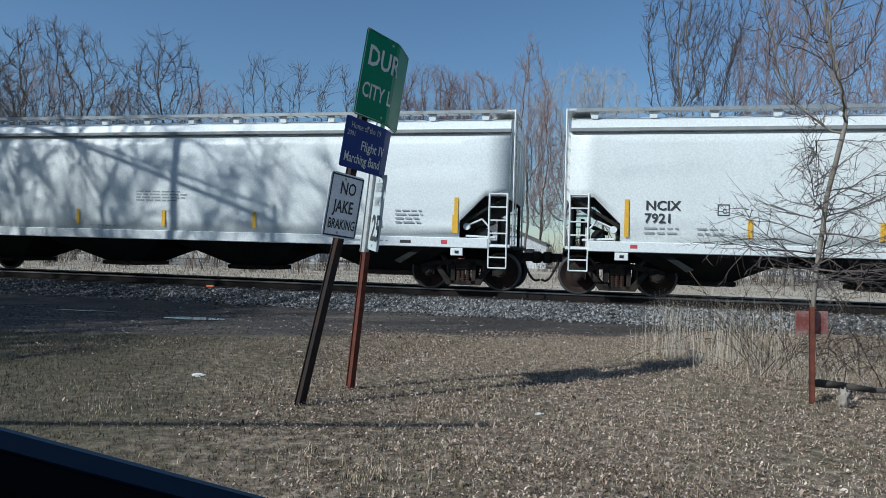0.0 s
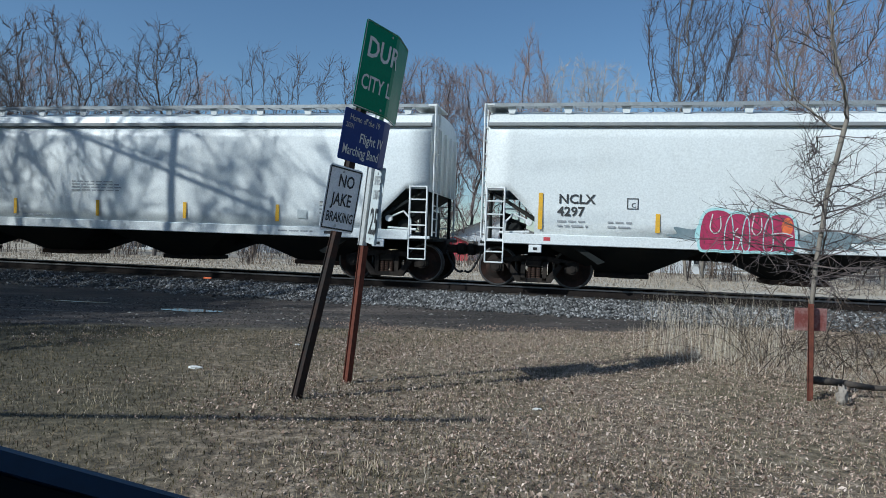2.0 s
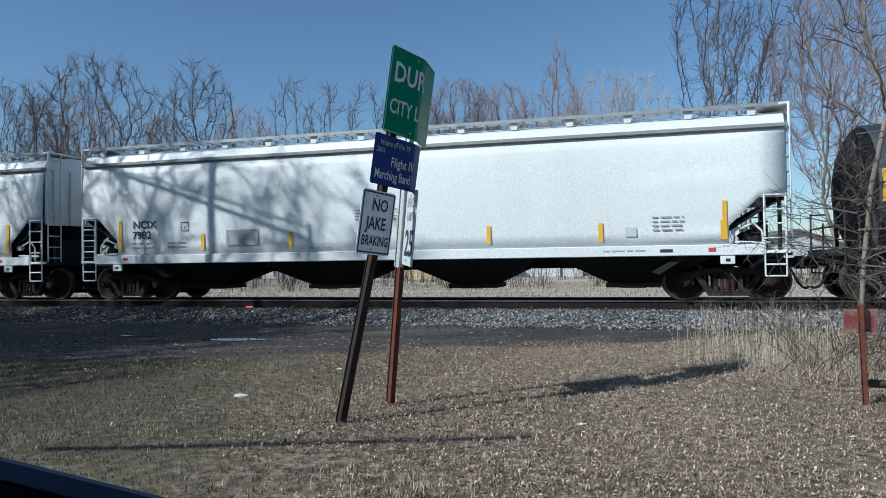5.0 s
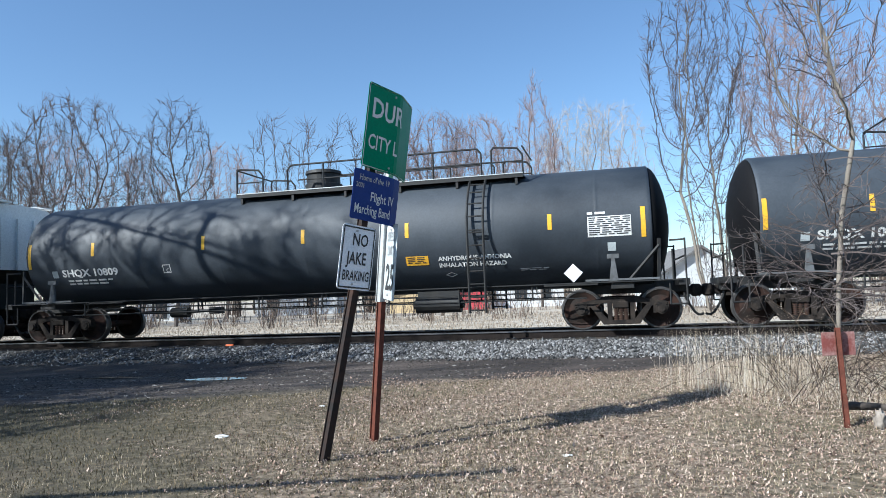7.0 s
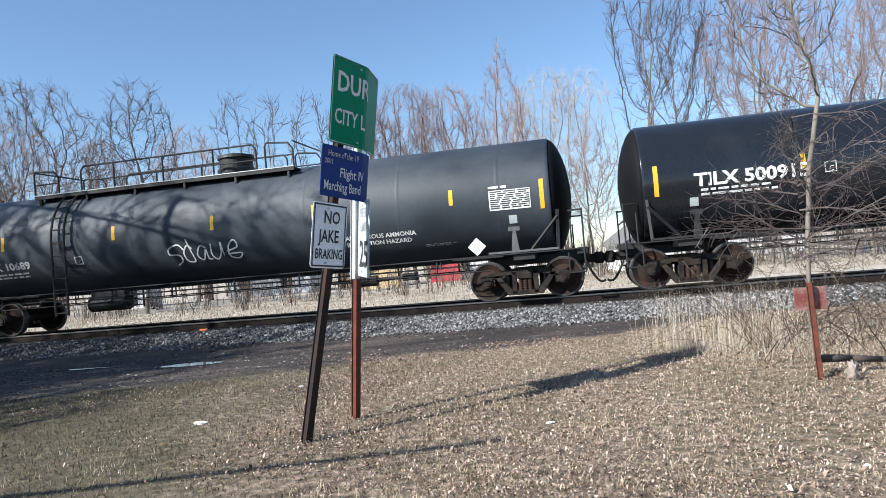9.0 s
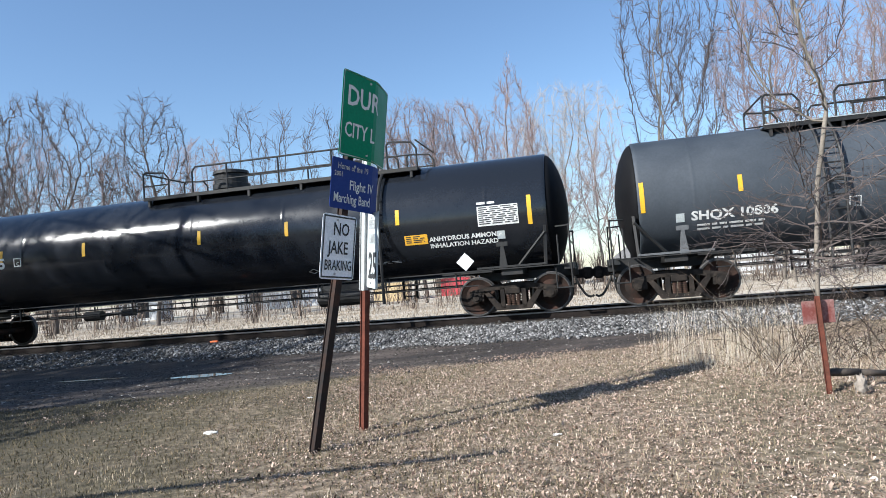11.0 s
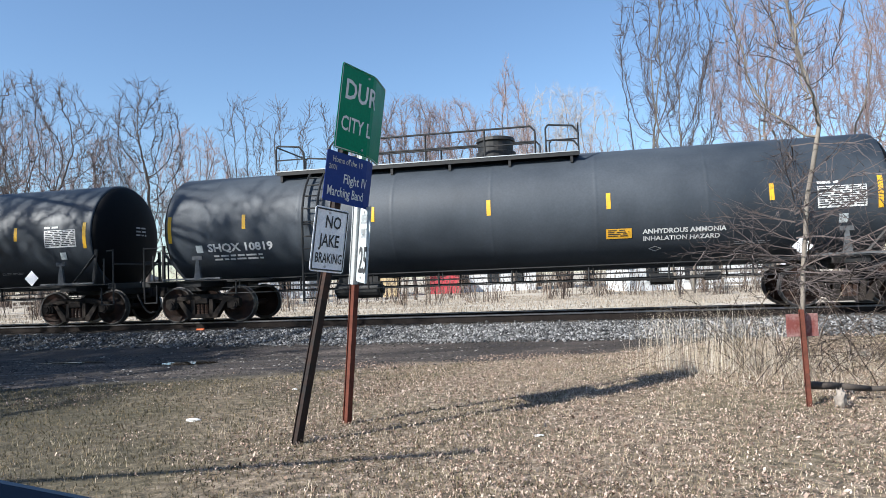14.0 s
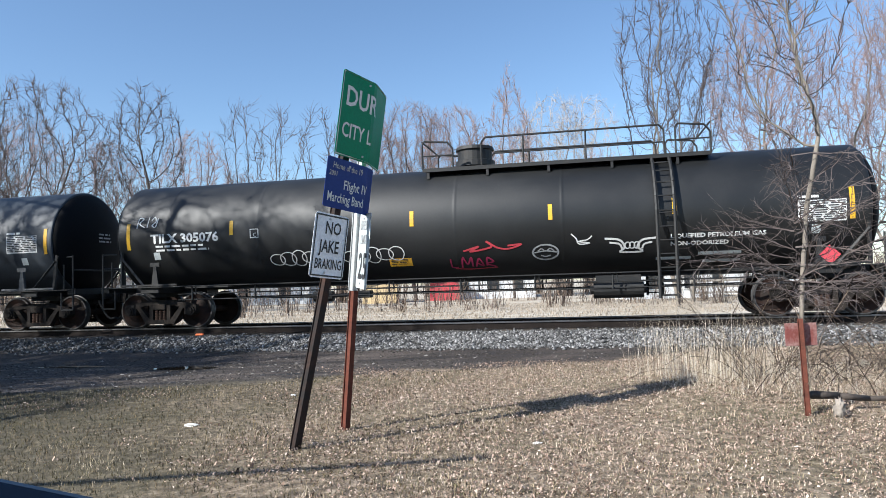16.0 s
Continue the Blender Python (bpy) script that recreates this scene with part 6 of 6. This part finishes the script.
def blades(name, n, area, h, w, material, label, category, seed, clump=0.0, droop=0.3, seg=2, z0=None, keep=None):
    """Many thin bent blades as one object."""
    rng = np.random.default_rng(seed)
    x = rng.uniform(area[0], area[1], n)
    y = rng.uniform(area[2], area[3], n)
    if clump:
        c = rng.uniform((area[0], area[2]), (area[1], area[3]), (max(4, int(n / clump)), 2))
        k = rng.integers(0, len(c), n)
        s = 0.10 + 0.25 * rng.random(len(c))
        x, y = c[k, 0] + rng.normal(0, 1, n) * s[k], c[k, 1] + rng.normal(0, 1, n) * s[k]
    if keep is not None:
        ok = np.array([keep(a, b) for a, b in zip(x, y)])
        x, y = x[ok], y[ok]
        n = len(x)
    z = np.array([ground_height(a, b) for a, b in zip(x, y)]) - 0.01
    hh = rng.uniform(h[0], h[1], n)
    ang = rng.uniform(0, math.tau, n)
    tilt = rng.uniform(0, droop, n)
    dx, dy = np.cos(ang) * tilt * hh, np.sin(ang) * tilt * hh
    wa = rng.uniform(0, math.tau, n)
    wx, wy = np.cos(wa) * w / 2, np.sin(wa) * w / 2
    v = np.empty((n, 5, 3))
    p0 = np.stack([x, y, z], 1)
    p1 = p0 + np.stack([dx * 0.35, dy * 0.35, hh * 0.6], 1)
    p2 = p0 + np.stack([dx, dy, hh * np.sqrt(np.maximum(0.05, 1 - 0.6 * tilt ** 2))], 1)
    o = np.stack([wx, wy, np.zeros(n)], 1)
    v[:, 0], v[:, 1], v[:, 2], v[:, 3], v[:, 4] = p0 - o, p0 + o, p1 - o * 0.8, p1 + o * 0.8, p2
    tri = np.array([(0, 1, 3), (0, 3, 2), (2, 3, 4)])
    return scatter(name, v.reshape(-1, 3), (tri[None] + 5 * np.arange(n)[:, None, None]).reshape(-1, 3), material, label, category)


def on_turf(x, y):
    return y < 11.6 + 0.2 * x + 1.0 * noise.noise((x * 0.8, y * 0.8, 9)) and noise.noise((x * 0.9, y * 0.9, 2)) > -0.55


blades("lawn_grass", 90000, (-8.5, 8.5, 3.0, 12.6), (0.015, 0.055), 0.006, M["lawn"], "short dry winter grass over the verge", "grass", 1, 0, 1.3, keep=lambda x, y: on_turf(x, y) and x + 3.5 * noise.noise((x * 0.4, y * 0.4, 7)) > -0.6)
blades("lawn_grass", 85000, (-9.0, 3.0, 3.0, 11.8), (0.015, 0.06), 0.006, M["lawn_green"], "short half-green winter grass over the verge", "grass", 9, 0, 1.3, keep=lambda x, y: on_turf(x, y) and x + 3.5 * noise.noise((x * 0.4, y * 0.4, 7)) < 0.3)
blades("grass_tufts", 8000, (-6, 7.5, 3.0, 11.5), (0.03, 0.07), 0.004, M["lawn"], "dry tufts in the short grass", "grass", 2, 90, 1.0, keep=on_turf)
blades("tall_grass", 900, (3.2, 4.5, 8.7, 9.9), (0.15, 1.05), 0.0027, M["straw"], "tall blond dry grass stalks", "grass", 3, 45, 0.38)
blades("tall_grass", 6500, (2.8, 6.8, 7.2, 10.4), (0.05, 0.24), 0.0035, M["straw"], "matted dry grass at the foot of the tree", "grass", 4, 0, 1.5, keep=lambda x, y: 0.5 + noise.noise((x * 1.3, y * 1.3, 4)) < (x - 2.8) / 1.6 and noise.noise((x * 9, y * 9, 1)) > -0.1)
blades("roadside_weeds", 420, (-0.9, 0.1, 4.2, 4.7), (0.03, 0.10), 0.005, M["lawn"], "dry weeds at the road edge", "grass", 5, 80, 1.0)
blades("far_grass", 40000, (-30, 24, 25, 42), (0.02, 0.12), 0.025, M["far_straw"], "dry grass strip beyond the track", "grass", 6, 0, 0.6)
blades("bare_brush", 3600, (-45, 34, 33, 50), (0.4, 2.6), 0.03, M["bush"], "leafless brush in front of the far houses", "brush", 7, 14, 0.8)
blades("bare_brush", 3500, (-60, 50, 56, 75), (1.5, 4.0), 0.07, M["bush"], "leafless thicket far behind the line", "brush", 8, 40, 0.4)


def leaf_litter():
    rng = np.random.default_rng(12)
    n = 260000
    x, y = rng.uniform(-8.5, 8.5, n), rng.uniform(3.0, 12.8, n)
    dens = np.array([0.70 + 0.6 * noise.noise((a * 0.6, b * 0.6, 5)) + 0.5 * noise.noise((a * 2.5, b * 2.5, 6)) + (0.3 if a > 1.5 and b < 9 else 0) - 0.75 * min(1, max(0, (-a - 0.3 + 2.5 * noise.noise((a * 0.5, b * 0.5, 3))) / 2.5)) for a, b in zip(x, y)])
    edge = np.array([11.5 + 0.2 * a + 1.6 * noise.noise((a * 0.7, b * 0.7, 8)) for a, b in zip(x, y)])
    ok = (rng.random(n) < dens) & (y < edge + rng.exponential(0.25, n))
    x, y = x[ok], y[ok]
    n = len(x)
    z = np.array([ground_height(a, b) for a, b in zip(x, y)]) + rng.uniform(0.004, 0.035, n)
    s = rng.uniform(0.004, 0.010, n)
    s[rng.random(n) < 0.03] *= 1.8
    ang = rng.uniform(0, math.tau, n)
    base = np.array([(-1.3, 0, 0), (0.1, -0.75, 0.4), (1.3, 0, 0.1), (-0.1, 0.75, 0.4)])
    v = base[None] * s[:, None, None] * rng.uniform(0.6, 1.4, (n, 4, 1))
    tl = rng.normal(0, 0.6, (n, 2))
    v[..., 2] += v[..., 0] * tl[:, :1] + v[..., 1] * tl[:, 1:]
    c, sn = np.cos(ang)[:, None], np.sin(ang)[:, None]
    w = np.stack([v[..., 0] * c - v[..., 1] * sn, v[..., 0] * sn + v[..., 1] * c, v[..., 2]], -1)
    w += np.stack([x, y, z], 1)[:, None]
    tri = np.array([(0, 1, 2), (0, 2, 3)])
    scatter("fallen_leaves", w.reshape(-1, 3), (tri[None] + 4 * np.arange(n)[:, None, None]).reshape(-1, 3), M["leaf"], "curled brown fallen leaves over the grass", "leaves")


def lane_clods():
    """Lumps of mud and loose stones in the lane."""
    rng = np.random.default_rng(33)
    n = 16000
    x, y = rng.uniform(-11, 10, n), rng.uniform(10.5, 15.2, n)
    ok = (y > 11.6 + 0.2 * x + rng.normal(0, 0.35, n)) & ((TRACK_Y - y) * CA - x * SA > 2.9)
    x, y = x[ok], y[ok]
    n = len(x)
    z = np.array([ground_height(a, b) for a, b in zip(x, y)])
    s = rng.uniform(0.008, 0.03, n) * np.where(rng.random(n) < 0.05, 1.8, 1)
    base = np.array([(1, 0, 0), (0, 1, 0), (-1, 0, 0), (0, -1, 0), (0.1, 0.1, 0.55)])
    v = base[None] * s[:, None, None] * rng.uniform(0.5, 1.4, (n, 5, 1)) + np.stack([x, y, z], 1)[:, None]
    tri = np.array([(0, 1, 4), (1, 2, 4), (2, 3, 4), (3, 0, 4)])
    scatter("lane_clods", v.reshape(-1, 3), (tri[None] + 5 * np.arange(n)[:, None, None]).reshape(-1, 3), M["clod"], "lumps of dark mud and stones in the lane", "dirt")


lane_clods()
leaf_litter()


def brambles():
    """Tangle of bare canes round the small tree and the marker."""
    rng = np.random.default_rng(21)
    verts, tris = [], []
    for i in range(430):
        x, y = rng.uniform(3.6, 8.0), rng.uniform(7.0, 10.2)
        if x < 4.4 and y < 7.6:
            continue
        p = np.array([x, y, ground_height(x, y)])
        a = rng.uniform(0, math.tau)
        d = np.array([math.cos(a) * 0.8, math.sin(a) * 0.8, rng.uniform(0.6, 1.9)])
        r, L = rng.uniform(0.003, 0.006), rng.uniform(0.5, 1.8)
        for s in range(5):
            d[2] -= 0.28
            d += rng.normal(0, 0.15, 3)
            e = d / np.linalg.norm(d)
            q = p + e * L / 5
            q[2] = max(q[2], ground_height(q[0], q[1]) + 0.01)
            k = len(verts)
            for c in (p, q):
                verts += [c + (r, 0, 0), c + (-r * 0.5, r, 0), c + (-r * 0.5, -r, r)]
            for j in range(3):
                tris += [(k + j, k + (j + 1) % 3, k + 3 + (j + 1) % 3), (k + j, k + 3 + (j + 1) % 3, k + 3 + j)]
            p = q
    scatter("bramble_canes", np.array(verts), np.array(tris), M["bush"], "tangled bare bramble canes in dry grass", "brambles")


brambles()


def stump_and_litter():
    bm = bmesh.new()
    bmesh.ops.create_icosphere(bm, subdivisions=3, radius=1)
    for v in bm.verts:
        k = 1 + 0.75 * noise.noise(v.co * 3.4 + Vector((4, 1, 2)))
        v.co = Vector((v.co.x * 0.05 * k, v.co.y * 0.05 * k, 0.07 + v.co.z * 0.12 * k))
    log = part("wood_stump", bm, M["old_wood"], smooth=True)
    log.location = (3.93, 6.72, ground_height(3.93, 6.72) - 0.02)
    tagged(log, "bleached broken wood stump in the leaves", "stump")
    bm = bmesh.new()
    pts = [Vector((3.75, 6.95, 0.22)), Vector((4.05, 6.95, 0.20)), Vector((4.4, 7.0, 0.15)), Vector((4.9, 7.1, 0.13)), Vector((5.4, 7.1, 0.18))]
    for i, (a, b) in enumerate(zip(pts, pts[1:])):
        tube(bm, a, b, 0.042 - 0.007 * i, 8, 0.035 - 0.007 * i)
    br = part("fallen_branch", bm, M["dark_wood"], smooth=True)
    tagged(br, "dark fallen branch lying behind the stump", "branch")
    for x, y, s in ((-2.62, 7.55, 0.05), (-1.9, 9.4, 0.03), (0.9, 6.2, 0.03)):
        bm = bmesh.new()
        bmesh.ops.create_icosphere(bm, subdivisions=2, radius=1)
        for v in bm.verts:
            v.co = Vector((v.co.x * s * 1.5, v.co.y * s, v.co.z * s * 0.4)) * (1 + 0.4 * noise.noise(v.co * 2 + Vector((x, y, 0))))
        ob = part("paper_scrap", bm, M["trash"])
        ob.location = (x, y, ground_height(x, y) + s * 0.3)
        tagged(ob, "crumpled pale scrap lying in the grass", "litter", "scraps in the grass")
    bm = bmesh.new()
    box(bm, (-0.11, -0.03, 0), (0.11, 0.03, 0.045), 0.01)
    ob = part("track_marking", bm, M["flag"])
    p = on_track(-5.75, 1.32)
    ob.matrix_world = pose(p.x, p.y, 0.325, 0, 0, -TRACK_A)
    tagged(ob, "orange paint marking on a tie end", "marking")


stump_and_litter()

# ---------------------------------------------------------------- the car from which the place is seen


def parked_car():
    car = empty("parked_car", pose(0, 0, 0))
    tagged(car, "dark blue parked car with its side window open", "car")
    corner, end = Vector((-0.345, 0.50, 1.312)), Vector((0.75, 0.50, 1.053))
    d = (end - corner).normalized()
    up = Vector((0, 0, 1))
    bm = bmesh.new()
    for a, b in ((corner + d * 0.0, end),):
        q = [(0.0, 0.0), (0.006, 0.003), (0.012, 0.003), (0.018, -0.006), (0.021, -0.03), (0.022, -0.30), (-0.008, -0.30), (-0.008, -0.004)]
        va = [bm.verts.new(a + Vector((0, y, z))) for y, z in q]
        vb = [bm.verts.new(b + Vector((0, y, z))) for y, z in q]
        for i in range(len(q)):
            bm.faces.new((va[i], vb[i], vb[(i + 1) % len(q)], va[(i + 1) % len(q)]))
        bm.faces.new(va[::-1])
        bm.faces.new(vb)
    bmesh.ops.recalc_face_normals(bm, faces=bm.faces[:])
    part("door_sill", bm, M["car_blue"], car, "dark blue painted window sill")
    bm = bmesh.new()
    a, b = corner + Vector((0, -0.010, -0.006)), end + Vector((0, -0.010, -0.006))
    vs = [bm.verts.new(p + Vector((0, y, z))) for p in (a, b) for y, z in ((0.0, 0.0), (-0.03, -0.01), (-0.05, -0.5), (0.0, -0.5))]
    for i in range(4):
        bm.faces.new((vs[i], vs[(i + 1) % 4], vs[4 + (i + 1) % 4], vs[4 + i]))
    bm.faces.new(vs[:4])
    bm.faces.new(vs[4:])
    bmesh.ops.recalc_face_normals(bm, faces=bm.faces[:])
    part("door_panel", bm, M["car_trim"], car, "black inner door panel")
    bm = bmesh.new()
    out = [(-0.345, 1.325), (-0.36, 1.37), (-0.385, 1.43), (-0.41, 1.46), (-0.52, 1.52), (-0.70, 1.55), (-0.70, 1.0), (-0.345, 1.0)]
    prism(bm, out, 0.43, 0.485)
    bmesh.ops.bevel(bm, geom=bm.edges[:], offset=0.006, segments=2, affect="EDGES")
    part("window_frame", bm, M["car_trim"], car, "black window frame corner")
    # roof, lower body, pillars and wheels around the seat
    bm = bmesh.new()
    box(bm, (-1.1, -1.30, 1.76), (1.3, 0.42, 1.83), 0.025)
    part("roof", bm, M["car_blue"], car, "dark blue car roof")
    bm = bmesh.new()
    prism(bm, [(-2.3, 0.32), (2.2, 0.32), (2.25, 0.85), (1.6, 1.0), (-1.2, 1.0), (-2.3, 0.9)], -1.40, 0.44)
    bmesh.ops.bevel(bm, geom=bm.edges[:], offset=0.04, segments=2, affect="EDGES")
    part("body", bm, M["car_blue"], car, "dark blue car body")
    bm = bmesh.new()
    box(bm, (-1.15, -1.36, 0.98), (1.5, -1.28, 1.30), 0.02)
    part("far_door", bm, M["car_trim"], car)
    for x, y, x2, y2 in ((-1.2, -1.3, -1.05, -1.25), (1.4, -1.3, 1.25, -1.25), (1.4, 0.42, 1.25, 0.38), (-1.25, 0.42, -1.05, 0.38)):
        bm = bmesh.new()
        tube(bm, (x, y, 0.98), (x2, y2, 1.78), 0.05, 6)
        part("pillar", bm, M["car_trim"], car)
    for x in (-1.45, 1.45):
        for y in (-1.33, 0.37):
            bm = bmesh.new()
            lathe(bm, [(y - 0.10, 0.20), (y - 0.11, 0.30), (y - 0.08, 0.33), (y + 0.08, 0.33), (y + 0.11, 0.30), (y + 0.10, 0.20)], 28)
            bmesh.ops.translate(bm, verts=bm.verts, vec=(x, 0, 0.33 + ground_height(x, y)))
            part("wheel", bm, M["black"], car)


parked_car()

# ---------------------------------------------------------------- what moves


def motions():
    for car, u, L in TRAIN:
        walk(car, [(k * 0.5, track_pose(u + train_shift(k * 0.5), RAIL_Z)) for k in range(33)])
    for ws, k, u in WHEELSETS:
        near = [i * 0.05 for i in range(321) if -19.0 < u + train_shift(i * 0.05) < 16.0]
        if not near:
            near = [8.0]
        times = ([0.0] if near[0] > 0 else []) + near + ([16.0] if near[-1] < 16 else [])
        rows = []
        for t in times:
            a = math.degrees(train_shift(min(max(t, near[0]), near[-1])) / WHEEL_R)
            rows.append((t, pose(k, 0, WHEEL_R, 0, a, 0)))
        walk(ws, rows)


motions()
